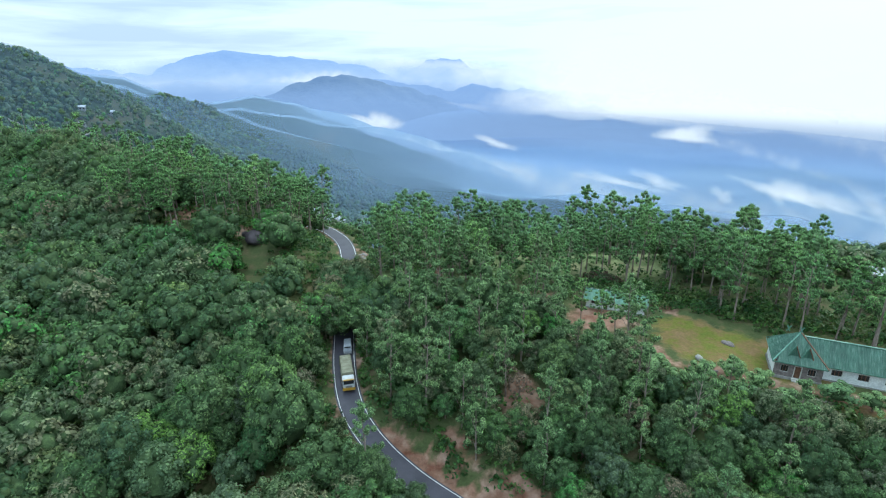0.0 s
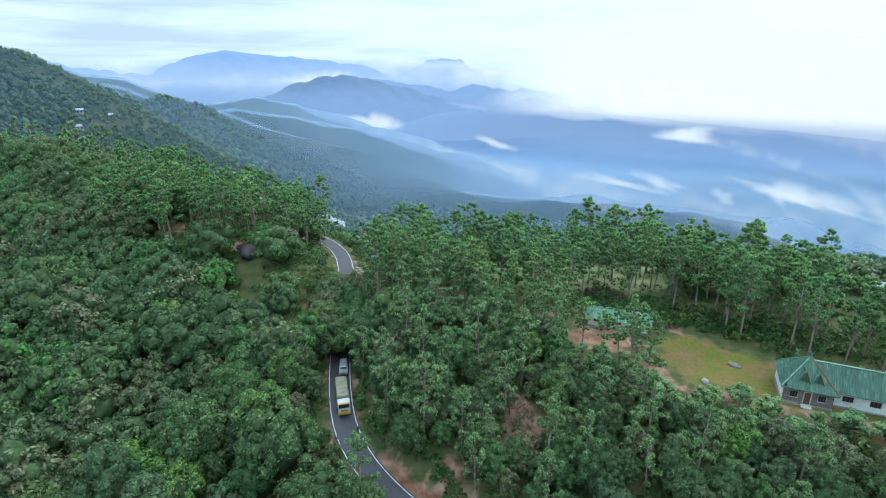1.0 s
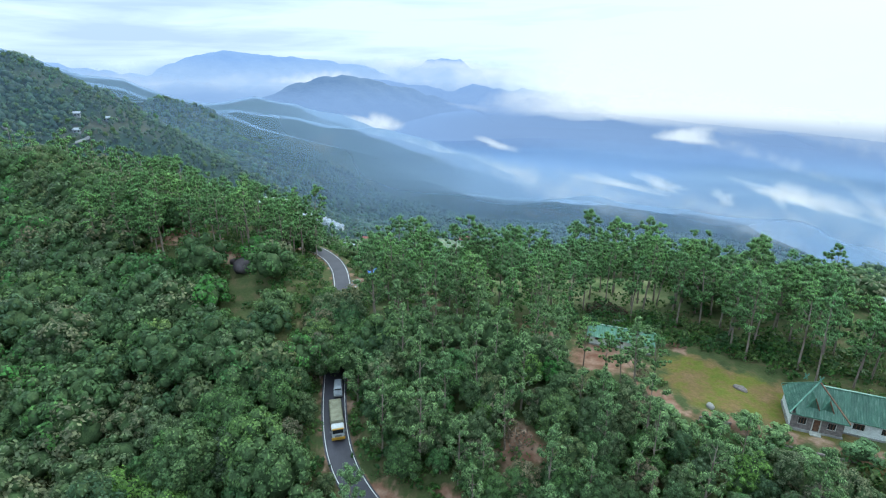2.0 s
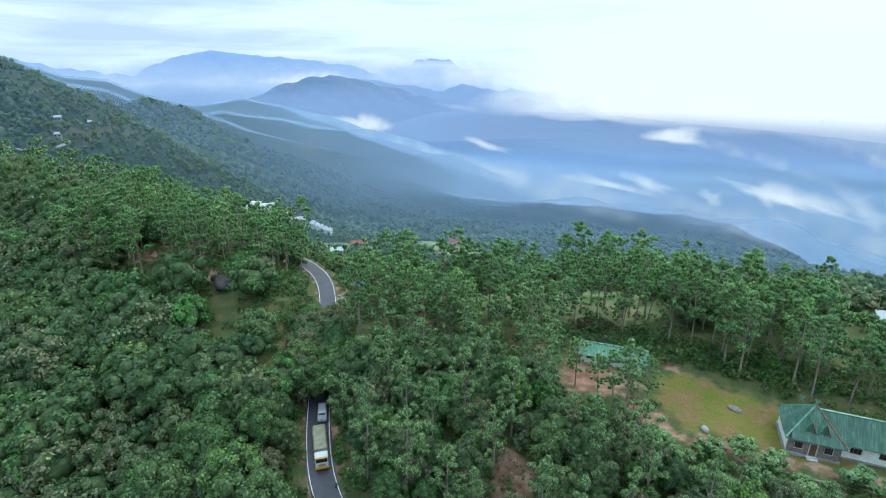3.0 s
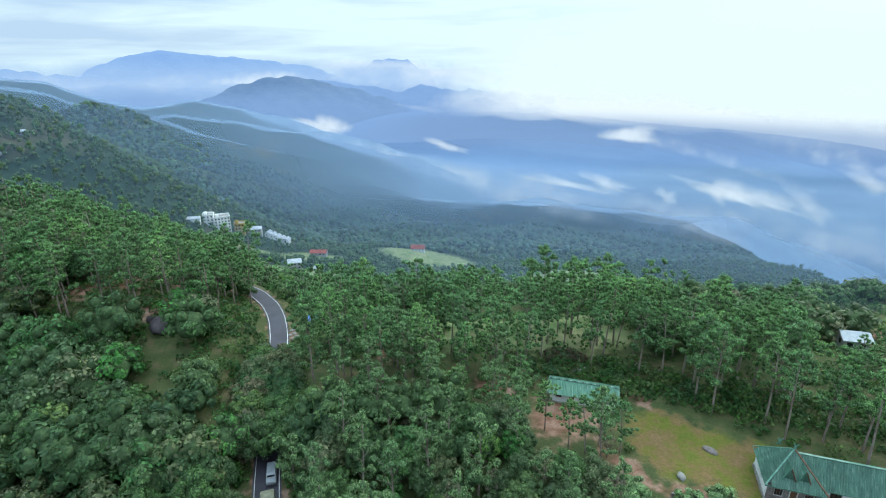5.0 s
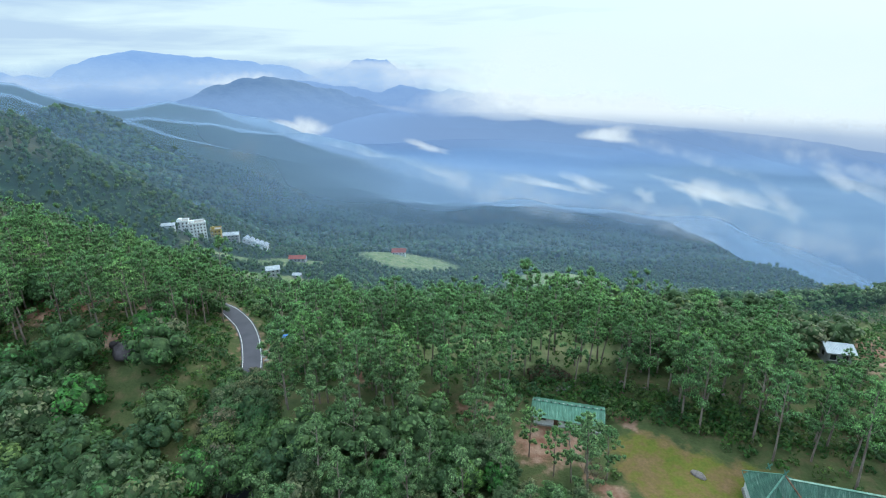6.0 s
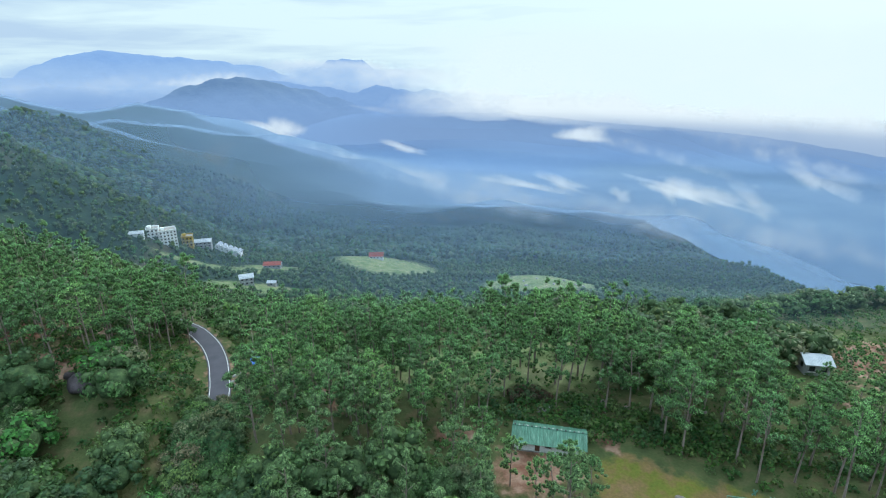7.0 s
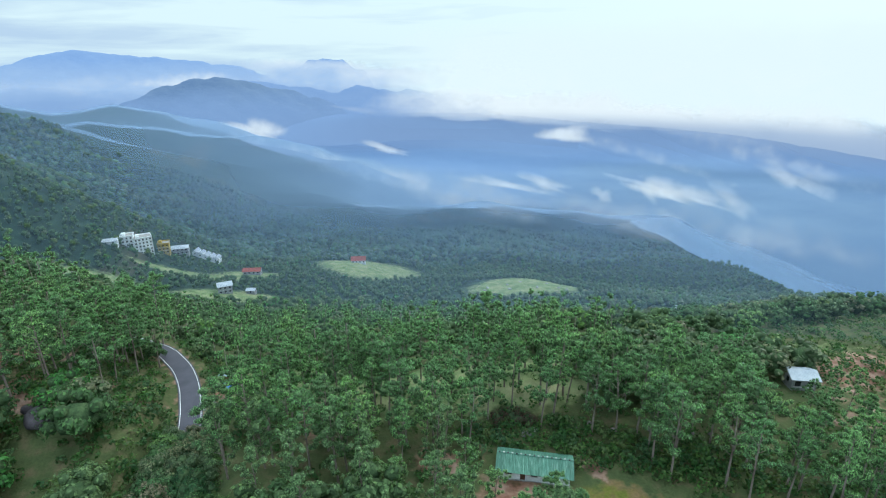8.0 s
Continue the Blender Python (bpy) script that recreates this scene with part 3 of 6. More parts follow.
def veil(distance, low, high, strength):
    """Thin curved sheet added among the trees to stand in for haze."""
    na, nz = 90, 8
    a, h = np.radians(np.linspace(-52, 66, na)), np.linspace(0, 1, nz)
    ga, gh = np.meshgrid(a, h)
    verts = np.stack([np.sin(ga) * distance, np.cos(ga) * distance, low + (high - low) * gh], -1).reshape(-1, 3)
    i = np.arange(nz - 1)[:, None] * na + np.arange(na - 1)[None, :]
    me = mesh_of("haze_veil", verts, np.stack([i, i + 1, i + na + 1, i + na], -1).reshape(-1, 4), VEIL, True)
    me.normals_split_custom_set_from_vertices([(0.0, 0.0, 1.0)] * len(verts))
    attribute(me, "thick", strength * np.clip((1 - gh.ravel()) / 0.5, 0, 1) * np.clip((ga.ravel() + 0.20) / 0.45, 0, 1))
    attribute(me, "cloud", np.zeros(len(verts)))
    attribute(me, "pale", np.zeros(len(verts)))
    tagged(new("haze_veil", me), "thin see-through sheet standing in for haze among the trees", "mist", kind="structure")


veil(200, -60, 40, 0.07)
veil(290, -110, 10, 0.06)
curtain("mist_haze_bank", 3720, -330, 150, 0.95, (-62, 20), 0.6, M_PALE_HAZE, 0.16)
curtain("cloud_bank", 3380, -330, 420, 0.97, (0, 84), 0.5, M_CLOUD, 0.22)


def puff_material():
    """Torn white cloud, bright by its own emission: thick in the middle, eaten away in streaks towards its rim."""
    mat = bpy.data.materials.new("cloud_puff")
    mat.use_nodes = True
    nt = mat.node_tree
    nt.nodes.clear()
    out = nt.nodes.new("ShaderNodeOutputMaterial")
    tr = nt.nodes.new("ShaderNodeBsdfTransparent")
    em = node(nt, "ShaderNodeEmission", Color=(0.90, 1.0, 1.05, 1))
    thick = nt.nodes.new("ShaderNodeAttribute")
    thick.attribute_name = "thick"
    torn = noise_of(nt, 0.016, 5.0, 0.55, local=False)
    cut = nt.nodes.new("ShaderNodeMath")
    cut.operation = "ADD"
    nt.links.new(torn, cut.inputs[0])
    nt.links.new(thick.outputs["Fac"], cut.inputs[1])
    m = nt.nodes.new("ShaderNodeMapRange")
    m.interpolation_type = "SMOOTHSTEP"
    for slot, v in (("From Min", 0.55), ("From Max", 1.65), ("To Max", 0.78)):
        m.inputs[slot].default_value = v
    nt.links.new(cut.outputs[0], m.inputs[0])
    mx = nt.nodes.new("ShaderNodeMixShader")
    nt.links.new(m.outputs[0], mx.inputs[0])
    nt.links.new(tr.outputs[0], mx.inputs[1])
    nt.links.new(em.outputs[0], mx.inputs[2])
    nt.links.new(mx.outputs[0], out.inputs[0])
    return mat


M_PUFF = puff_material()


def low_cloud(x, y, z, w, h, tilt=0.0, most=0.9):
    """A torn sheet of distant cloud over the valley, turned to face the viewpoint, flat below and thinning out to its
    rim.
    """
    n, m = 40, 14
    if z < -200:
        # drawn in along the line of sight, to clear the haze sheet
        x, y, z, w, h = x * 0.76, y * 0.76, 77 + (z - 77) * 0.76, w * 0.76, h * 0.76
    d = math.hypot(x, y)
    c, s = math.cos(radians(tilt)), math.sin(radians(tilt))
    V, T = [], []
    for i in range(m + 1):
        for k in range(n):
            a, q = 2 * math.pi * k / n, i / m
            lump = 1 + 0.22 * math.sin(2 * a + x) + 0.16 * math.sin(3 * a + y) + 0.1 * math.sin(5 * a + z)
            u, v = math.cos(a) * q * w * 1.1 * lump, math.sin(a) * q * h * 1.35 * lump * (1 if math.sin(a) > 0 else 0.6)
            u, v = u * c + v * s, v * c - u * s
            V.append((u * y / d, -u * x / d, v))
            T.append(most * (1 - q * q) - 0.12 * q)
    F = [(i * n + k, i * n + (k + 1) % n, (i + 1) * n + (k + 1) % n, (i + 1) * n + k) for i in range(m) for k in range(n)]
    me = mesh_of("low_cloud", V, F, M_PUFF, True)
    attribute(me, "thick", T)
    ob = new("low_cloud", me)
    ob.location = (x, y, z)
    tagged(ob, "torn white cloud lying low over the valley", "cloud", "clouds over the valley", "structure")


low_cloud(1101, 2395, -268, 120, 52, 3, 1.1)
low_cloud(-239, 2021, -165, 110, 40, 20, 0.9)
low_cloud(253, 2323, -292, 130, 18, 14, 0.75)
low_cloud(548, 1648, -308, 170, 22, 8, 0.75)
low_cloud(667, 1603, -300, 120, 22, 15, 0.7)
low_cloud(780, 1437, -302, 40, 26, 20, 0.6)
low_cloud(918, 1351, -284, 110, 24, 14, 0.75)
low_cloud(880, 1360, -276, 40, 34, 40, 0.6)
low_cloud(1290, 1298, -252, 110, 34, 24, 0.7)
low_cloud(1062, 1239, -292, 80, 34, 35, 0.5)
low_cloud(1140, 1600, -350, 260, 30, 12, 0.6)
low_cloud(196, 3281, -214, 190, 16, 8, 0.9)
low_cloud(23, 4186, -42, 640, 80, 0, 1.6)
low_cloud(100, 4160, -110, 760, 100, 0, 1.6)
low_cloud(-1420, 3500, -92, 560, 70, 0, 0.8)
low_cloud(-700, 3560, -70, 420, 50, 0, 0.85)
low_cloud(-1900, 3300, -80, 420, 60, 0, 0.7)
# cloud lying along the crest of the broad mountainside
for k in range(14):
    a, e = radians(11 + 3.9 * k), 4.9 + 0.06 * k + 0.0155 * k * k + 0.22 * math.sin(2.3 * k)
    low_cloud(2640 / 0.76 * math.sin(a), 2640 / 0.76 * math.cos(a), 77 - (2640 * math.tan(radians(e)) + 7) / 0.76, 370, 115 + 25 * math.sin(5 * k), 7, 1.45)
# faint pale sheets added to lighten the haze over the lower slopes
for x, y, z, w, h in ((68, 1935, -280, 420, 60), (278, 1511, -284, 380, 60), (453, 1310, -291, 330, 45), (604, 1134, -270, 300, 50), (760, 940, -258, 280, 50), (860, 770, -240, 240, 45), (1655, 1780, -291, 420, 60), (1283, 2186, -310, 480, 50)):
    low_cloud(x, y, z, w, h, 14, 0.36)

# ---- plants ----


def ico(level):
    bm = bmesh.new()
    bmesh.ops.create_icosphere(bm, subdivisions=level, radius=1.0)
    v = np.array([q.co[:] for q in bm.verts])
    f = np.array([[q.index for q in face.verts] for face in bm.faces])
    bm.free()
    return v, f


ICO1, ICO2 = ico(1), ico(2)
rng = np.random.default_rng(7)


def leaves(centres, normals, size, droop, slim=1.0):
    """Diamond leaf sprays, one to each centre, folded along the middle."""
    n = len(centres)
    nrm = normals / np.linalg.norm(normals, axis=1, keepdims=True)
    ref = rng.normal(size=(n, 3))
    ref[:, 2] -= droop
    t = ref - (ref * nrm).sum(1, keepdims=True) * nrm
    t /= np.linalg.norm(t, axis=1, keepdims=True) + 1e-9
    s = np.cross(nrm, t)
    L = size * rng.uniform(0.7, 1.35, (n, 1))
    W = L * slim * rng.uniform(0.45, 0.7, (n, 1))
    v = np.stack([centres - t * L * 0.5, centres + s * W * 0.5 - nrm * L * 0.10, centres + t * L * 0.5 - nrm * L * 0.12, centres - s * W * 0.5 - nrm * L * 0.10], 1).reshape(-1, 3)
    f = np.arange(4 * n).reshape(-1, 4)
    return v, f


def crown_mesh(name, clumps, per_clump, leaf, material, droop=0.6, core=0.78):
    """Leaf clumps: a rough heart coloured dark as inner shade, with sprays of leaves round it."""
    V, F, K, base = [], [], [], 0
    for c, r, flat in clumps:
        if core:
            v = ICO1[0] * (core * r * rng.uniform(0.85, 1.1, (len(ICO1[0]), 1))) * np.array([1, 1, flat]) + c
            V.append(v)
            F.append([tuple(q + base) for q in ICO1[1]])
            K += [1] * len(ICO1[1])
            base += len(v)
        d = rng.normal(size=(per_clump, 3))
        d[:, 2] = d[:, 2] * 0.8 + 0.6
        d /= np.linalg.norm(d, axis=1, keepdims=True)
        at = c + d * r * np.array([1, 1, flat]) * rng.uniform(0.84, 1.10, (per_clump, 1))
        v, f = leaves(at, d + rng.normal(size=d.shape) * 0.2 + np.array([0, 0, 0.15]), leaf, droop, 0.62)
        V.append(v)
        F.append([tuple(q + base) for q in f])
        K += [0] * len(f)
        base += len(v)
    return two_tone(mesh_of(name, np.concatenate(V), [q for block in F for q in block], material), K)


def tube(points, radii, sides=6):
    """A tapered limb through the points."""
    pts = np.array(points, dtype=float)
    V, F = [], []
    for i, (p, r) in enumerate(zip(pts, radii)):
        d = pts[min(i + 1, len(pts) - 1)] - pts[max(i - 1, 0)]
        d /= np.linalg.norm(d) + 1e-9
        a = np.cross(d, [0.31, 0.95, 0.07])
        a /= np.linalg.norm(a) + 1e-9
        b = np.cross(d, a)
        ang = np.arange(sides) / sides * 2 * math.pi
        V.append(p + r * (np.cos(ang)[:, None] * a + np.sin(ang)[:, None] * b))
    for i in range(len(pts) - 1):
        for k in range(sides):
            F.append((i * sides + k, i * sides + (k + 1) % sides, (i + 1) * sides + (k + 1) % sides, (i + 1) * sides + k))
    F.append(tuple(range((len(pts) - 1) * sides, len(pts) * sides)))
    return np.concatenate(V), F


def joined(name, pieces, material):
    V, F, base = [], [], 0
    for v, f in pieces:
        V.append(v)
        F += [tuple(int(i) + base for i in q) for q in f]
        base += len(v)
    return mesh_of(name, np.concatenate(V), F, material, True)


def dome_crown(name, r, h, lumps, count, leaf, material, seed, floor=0.40, heart=True, inner=0.66):
    """A rounded crown: round tufts of leaf sprays set over a dome, over cores coloured dark as shade in the gaps."""
    g = np.random.default_rng(seed)
    squash, tall = g.uniform(0.85, 1.18), g.uniform(0.92, 1.12)
    shape = np.array([r * squash, r / squash, h * 0.5 * tall])
    mid = np.array([0, 0, h * floor])
    k = np.arange(lumps)
    up = 1 - 1.32 * (k + 0.5) / lumps
    az = 2.399963 * k + g.normal(size=lumps) * 0.35
    flat = np.sqrt(np.clip(1 - up * up, 0, 1))
    d = np.stack([np.cos(az) * flat, np.sin(az) * flat, up], 1)
    centre = d * shape * g.uniform(0.56, 0.86, (lumps, 1)) + mid
    size = r * g.uniform(0.24, 0.42, lumps) * (18 / lumps) ** 0.28
    V, F, base = [], [], 0
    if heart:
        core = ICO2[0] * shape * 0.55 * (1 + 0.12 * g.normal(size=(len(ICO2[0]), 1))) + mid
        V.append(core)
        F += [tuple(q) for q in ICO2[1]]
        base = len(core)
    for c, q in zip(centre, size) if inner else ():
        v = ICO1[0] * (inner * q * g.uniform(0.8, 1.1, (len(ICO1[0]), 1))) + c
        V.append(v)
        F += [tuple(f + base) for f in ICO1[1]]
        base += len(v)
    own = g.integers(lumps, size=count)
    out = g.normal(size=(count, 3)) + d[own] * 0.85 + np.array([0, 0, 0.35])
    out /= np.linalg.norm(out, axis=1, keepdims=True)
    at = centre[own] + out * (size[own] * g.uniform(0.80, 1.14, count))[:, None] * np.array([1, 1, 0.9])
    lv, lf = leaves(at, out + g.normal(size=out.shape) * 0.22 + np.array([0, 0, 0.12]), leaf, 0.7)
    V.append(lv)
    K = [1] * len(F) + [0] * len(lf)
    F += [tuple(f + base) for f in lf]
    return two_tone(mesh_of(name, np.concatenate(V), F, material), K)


def broadleaf(r, h, n, seed, per=1350, leaf=0.29, material=None, heart=True):
    """Meshes of a round hillside tree: spreading limbs and a lumpy crown."""
    global rng
    rng = np.random.default_rng(seed)
    top = np.array([rng.normal() * 0.3, rng.normal() * 0.3, h * 0.4])
    limbs = [tube([(0, 0, -0.8), (0.05, 0, h * 0.2), top], [0.055 * r + 0.06, 0.045 * r + 0.05, 0.03 * r + 0.04])]
    for k in range(6):
        a = 2.4 * k + seed
        end = np.array([math.cos(a) * r * 0.7, math.sin(a) * r * 0.7, h * (0.45 + 0.05 * (k % 3))])
        limbs.append(tube([top * np.array([1, 1, 0.75]), (top + end) / 2 - np.array([0, 0, 0.04 * h]), end], [0.03 * r + 0.03, 0.02 * r + 0.02, 0.02], 3))
    return joined("trunk", limbs, M_BARK), dome_crown("crown", r, h, n, per, leaf, material or M_BROAD, seed, heart=heart, inner=0.66 if heart else 0.0)


def gum_tree(h, spreadr, n, seed, bare=0.36, per=36, leaf=0.31, material=None, tuft=1.0):
    """Meshes of a tall straight gum tree: bare pole, rising boughs, and small round tufts of leaves with gaps between."""
    global rng
    rng = np.random.default_rng(seed)
    lean = rng.normal(size=2) * 0.03 * h
    stem = [np.array([lean[0] * s ** 2 + 0.12 * math.sin(5 * s + seed), lean[1] * s ** 2 + 0.12 * math.cos(4 * s), -1 + (h * 0.95 + 1) * s]) for s in np.linspace(0, 1, 8)]
    w = 0.010 * h + 0.05
    limbs = [tube(stem, [w * (1 - 0.85 * s) for s in np.linspace(0, 1, 8)], 7)]
    clumps = []
    boughs = max(5, n // 4)
    for k in range(boughs):
        s = bare + (0.99 - bare) * ((k + rng.uniform(0, 0.9)) / boughs)
        rel = (s - bare) / (1 - bare)
        out = spreadr * (0.55 + 0.75 * math.sin(math.pi * min(1, 0.22 + rel * 0.74)) ** 0.9) * rng.uniform(0.55, 1.05) * (0.55 if rel > 0.86 else 1.0)
        az = 2.399963 * k + rng.normal() * 0.5
        i = min(int(s * 7), 6)
        root = stem[i] + (stem[i + 1] - stem[i]) * (s * 7 - i)
        end = root + np.array([math.cos(az) * out, math.sin(az) * out, out * rng.uniform(0.35, 0.8)])
        knee = (root + end) / 2 - np.array([0, 0, out * 0.08])
        limbs.append(tube([root - np.array([0, 0, out * 0.3]), knee, end], [0.06, 0.04, 0.018], 3))
        for m in range(max(2, n // boughs)):
            along = (0.42, 1.02, 0.74, 0.9, 0.6)[m % 5]
            c = root + (end - root) * along + rng.normal(size=3) * spreadr * np.array([0.17, 0.17, 0.13])
            clumps.append((c, spreadr * tuft * rng.uniform(0.17, 0.31), rng.uniform(0.7, 0.95)))
    clumps.append((stem[-1] + np.array([0, 0, 0.3]), spreadr * tuft * 0.26, 0.95))
    return joined("trunk", limbs, M_PALE_BARK), crown_mesh("crown", clumps, per, leaf, material or M_GUM, droop=2.0, core=0.70)


def plant(name, meshes, label, group):
    base = new(name)
    base.empty_display_size = 0.5
    for n, me in zip(("trunk", "crown"), meshes):
        new(n, me).parent = base
    return tagged(base, label, "tree", group)


def put(kinds, used, name, label, group, x, y, scale, seed, flat=1.0):
    """Sets one tree: the first of a kind is built, the rest are copies."""
    k = seed % len(kinds)
    lean = random.uniform(-2.5, 2.5)
    m = Matrix.Translation((x, y, height(x, y))) @ Matrix.Rotation(random.uniform(0, 6.28), 4, "Z") @ Matrix.Rotation(radians(lean), 4, "X")
    if k not in used:
        used[k] = plant(name, kinds[k], label, group)
        ob = used[k]
        ob.matrix_basis = m @ Matrix.Diagonal((scale, scale, scale * flat, 1))
    else:
        ob = copy_thing(used[k], m)
        ob.scale = (scale, scale, scale * flat * random.uniform(0.92, 1.1))
    return ob


def stand(spots, kinds, name, label, group, low, high, flat=1.0):
    used = {}
    for i, (x, y) in enumerate(spots):
        put(kinds, used, name, label, group, x, y, random.uniform(low, high), random.randrange(100), flat)


def scattered(x0, x1, y0, y1, step, keep, seed):
    """Jittered places in a stretch of the plan, where keep(x, y) allows."""
    r = random.Random(seed)
    spots = []
    y = y0
    row = 0
    while y < y1:
        x = x0 + (step / 2 if row % 2 else 0)
        while x < x1:
            px, py = x + r.uniform(-0.42, 0.42) * step, y + r.uniform(-0.42, 0.42) * step
            if keep(px, py):
                spots.append((px, py))
            x += step
        y += step * 0.87
        row += 1
    return spots


def clear_of_road(x, y, gap):
    return float(road_side(np.array([x]), np.array([y]))[0][0]) > gap


def in_oval(x, y, cx, cy, rx, ry, turn=0.0):
    c, s = math.cos(turn), math.sin(turn)
    u, v = (x - cx) * c + (y - cy) * s, -(x - cx) * s + (y - cy) * c
    return (u / rx) ** 2 + (v / ry) ** 2 < 1


def open_ground(x, y):
    """The yards, clearings and buildings where no tree stands."""
    return (in_oval(x, y, 47, 97, 14, 17, 0.45) or in_oval(x, y, 60, 84, 15, 10, -0.42) or in_oval(x, y, 73, 74, 21, 10, -0.42)
            or in_oval(x, y, 34, 104, 10, 10) or in_oval(x, y, 41, 113, 12, 5, -0.3) or in_oval(x, y, -21, 143, 5, 8, 0.2)
            # the first oval keeps the camera's sight line to the barn free
            or in_oval(x, y, 96, 110, 19, 8, 0.7) or in_oval(x, y, 118, 106, 20, 12, 0.2))


def in_view(x, y, margin=6):
    """Roughly the sweep of land that the walk can see."""
    return -0.93 * (y + margin) - 4 < x < 1.35 * (y + margin)


def fast_mesh(name, V, corners, sizes, material, tint=None, slots=None):
    """A large joined mesh from flat arrays."""
    me = bpy.data.meshes.new(name)
    me.vertices.add(len(V))
    me.vertices.foreach_set("co", np.asarray(V, dtype=np.float32).ravel())
    me.loops.add(len(corners))
    me.loops.foreach_set("vertex_index", np.asarray(corners, dtype=np.int32))
    me.polygons.add(len(sizes))
    me.polygons.foreach_set("loop_start", np.concatenate([[0], np.cumsum(sizes)[:-1]]).astype(np.int32))
    me.materials.append(material)
    # second slot: core faces in the painted inner shade
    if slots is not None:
        me.materials.append(M_CROWN_SHADE)
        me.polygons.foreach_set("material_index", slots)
    if tint is not None:
        attribute(me, "tint", tint)
    me.update()
    me.validate()
    return me


def arrays(me):
    v = np.empty(len(me.vertices) * 3, dtype=np.float32)
    me.vertices.foreach_get("co", v)
    c = np.empty(len(me.loops), dtype=np.int32)
    me.loops.foreach_get("vertex_index", c)
    n = np.empty(len(me.polygons), dtype=np.int32)
    me.polygons.foreach_get("loop_total", n)
    k = np.empty(len(me.polygons), dtype=np.int32)
    me.polygons.foreach_get("material_index", k)
    return v.reshape(-1, 3), c, n, k


def woods(name, spots, kinds, slot, material, label, low, high, seed, sink=0.0, flat=1.0, patch=0.0):
    """Many plants joined into one mesh: what nobody could count."""
    r = np.random.default_rng(seed)
    packs = [arrays(k[slot]) for k in kinds]
    x, y = np.array([q[0] for q in spots]), np.array([q[1] for q in spots])
    z = land(x, y) - sink
    V, C, S, T, K, base = [], [], [], [], [], 0
    for i in range(len(spots)):
        v, c, n, inner = packs[r.integers(len(packs))]
        a, k = r.uniform(0, 6.28), r.uniform(low, high) * (1.5 if y[i] > 620 else 1.0)
        ca, sa = math.cos(a) * k, math.sin(a) * k
        V.append(np.stack([v[:, 0] * ca - v[:, 1] * sa + x[i], v[:, 0] * sa + v[:, 1] * ca + y[i], v[:, 2] * k * flat + z[i]], 1))
        C.append(c + base)
        S.append(n)
        K.append(inner)
        hue = r.uniform() * (1 - patch) + patch * (0.5 + 0.5 * math.sin(x[i] / 23 + 2 * math.sin(y[i] / 41)) * math.cos(y[i] / 29 - 1.5 * math.sin(x[i] / 53)))
        T.append(np.full(len(v), hue, dtype=np.float32))
        base += len(v)
    return tagged(new(name, fast_mesh(name, np.concatenate(V), np.concatenate(C), np.concatenate(S), material, np.concatenate(T), np.concatenate(K))), label, "woods", kind="stuff")


def nearest(spots, count):
    order = sorted(spots, key=lambda q: math.hypot(q[0] - 3, q[1] - 20))
    return order[:count], order[count:]


def field(x, y):
    """Cleared pastures and building plots on the far slope."""
    return (in_oval(x, y, 164, 430, 60, 38, -0.1) or in_oval(x, y, 42, 568, 64, 58, -0.25) or in_oval(x, y, -68, 398, 44, 22) or in_oval(x, y, 236, 318, 38, 22, -0.1)
            or in_oval(x, y, -155, 526, 24, 14) or in_oval(x, y, -122, 545, 30, 16) or in_oval(x, y, -105, 478, 54, 12, 0.1) or in_oval(x, y, -72, 498, 30, 16)
            or in_oval(x, y, -170, 416, 40, 18, 0.1) or in_oval(x, y, 105, 117, 14, 9) or in_oval(x, y, -8, 152, 12, 12))


def lawn_or_yard(x, y):
    return (in_oval(x, y, 51, 92, 9, 12, 0.45) or in_oval(x, y, 60, 84, 14, 9, -0.42) or in_oval(x, y, 73, 74, 20, 9.5, -0.42) or in_oval(x, y, 33, 101, 9, 9)
            or in_oval(x, y, 50, 79, 13, 4, -0.42) or in_oval(x, y, 39, 88, 3, 9, 0.5) or in_oval(x, y, -31, 68, 7, 3))

# ---- road ----


def ribbon(name, offset, width, lift, material, y0, y1, step=1.0, thick=0.05):
    """A strip that follows the road's line."""
    line = np.stack([ROAD_X, ROAD_Y, ROAD_Z], 1)
    seg = np.concatenate([[0], np.cumsum(np.hypot(*np.diff(line[:, :2], axis=0).T))])
    s = np.arange(seg[0], seg[-1], step)
    # rounded bends: the line is averaged over a few metres
    pts = np.mean([np.stack([np.interp(s + o, seg, line[:, k]) for k in range(3)], 1) for o in np.linspace(-3, 3, 7)], axis=0)
    pts = pts[(pts[:, 1] > y0) & (pts[:, 1] < y1)]
    d = np.gradient(pts[:, :2], axis=0)
    d /= np.linalg.norm(d, axis=1, keepdims=True)
    side = np.stack([d[:, 1], -d[:, 0], np.zeros(len(d))], 1)
    V, F = [], []
    for p, n in zip(pts, side):
        for w, z in ((-width / 2, lift - thick), (-width / 2, lift), (width / 2, lift), (width / 2, lift - thick)):
            V.append(p + n * (offset + w) + np.array([0, 0, z]))
    for i in range(len(pts) - 1):
        for k in range(3):
            F.append((4 * i + k, 4 * i + k + 1, 4 * i + 4 + k + 1, 4 * i + 4 + k))
    return mesh_of(name, V, F, material, False)


road = tagged(new("road", ribbon("road", 0, 4.7, 0.08, M_ASPHALT, 30, 182)), "narrow winding asphalt hill road with white edge lines", "road", kind="structure")
for off in (-2.0, 2.0):
    new("edge_line", ribbon("edge_line", off, 0.12, 0.088, M_LINE, 30, 182, thick=0.006)).parent = road

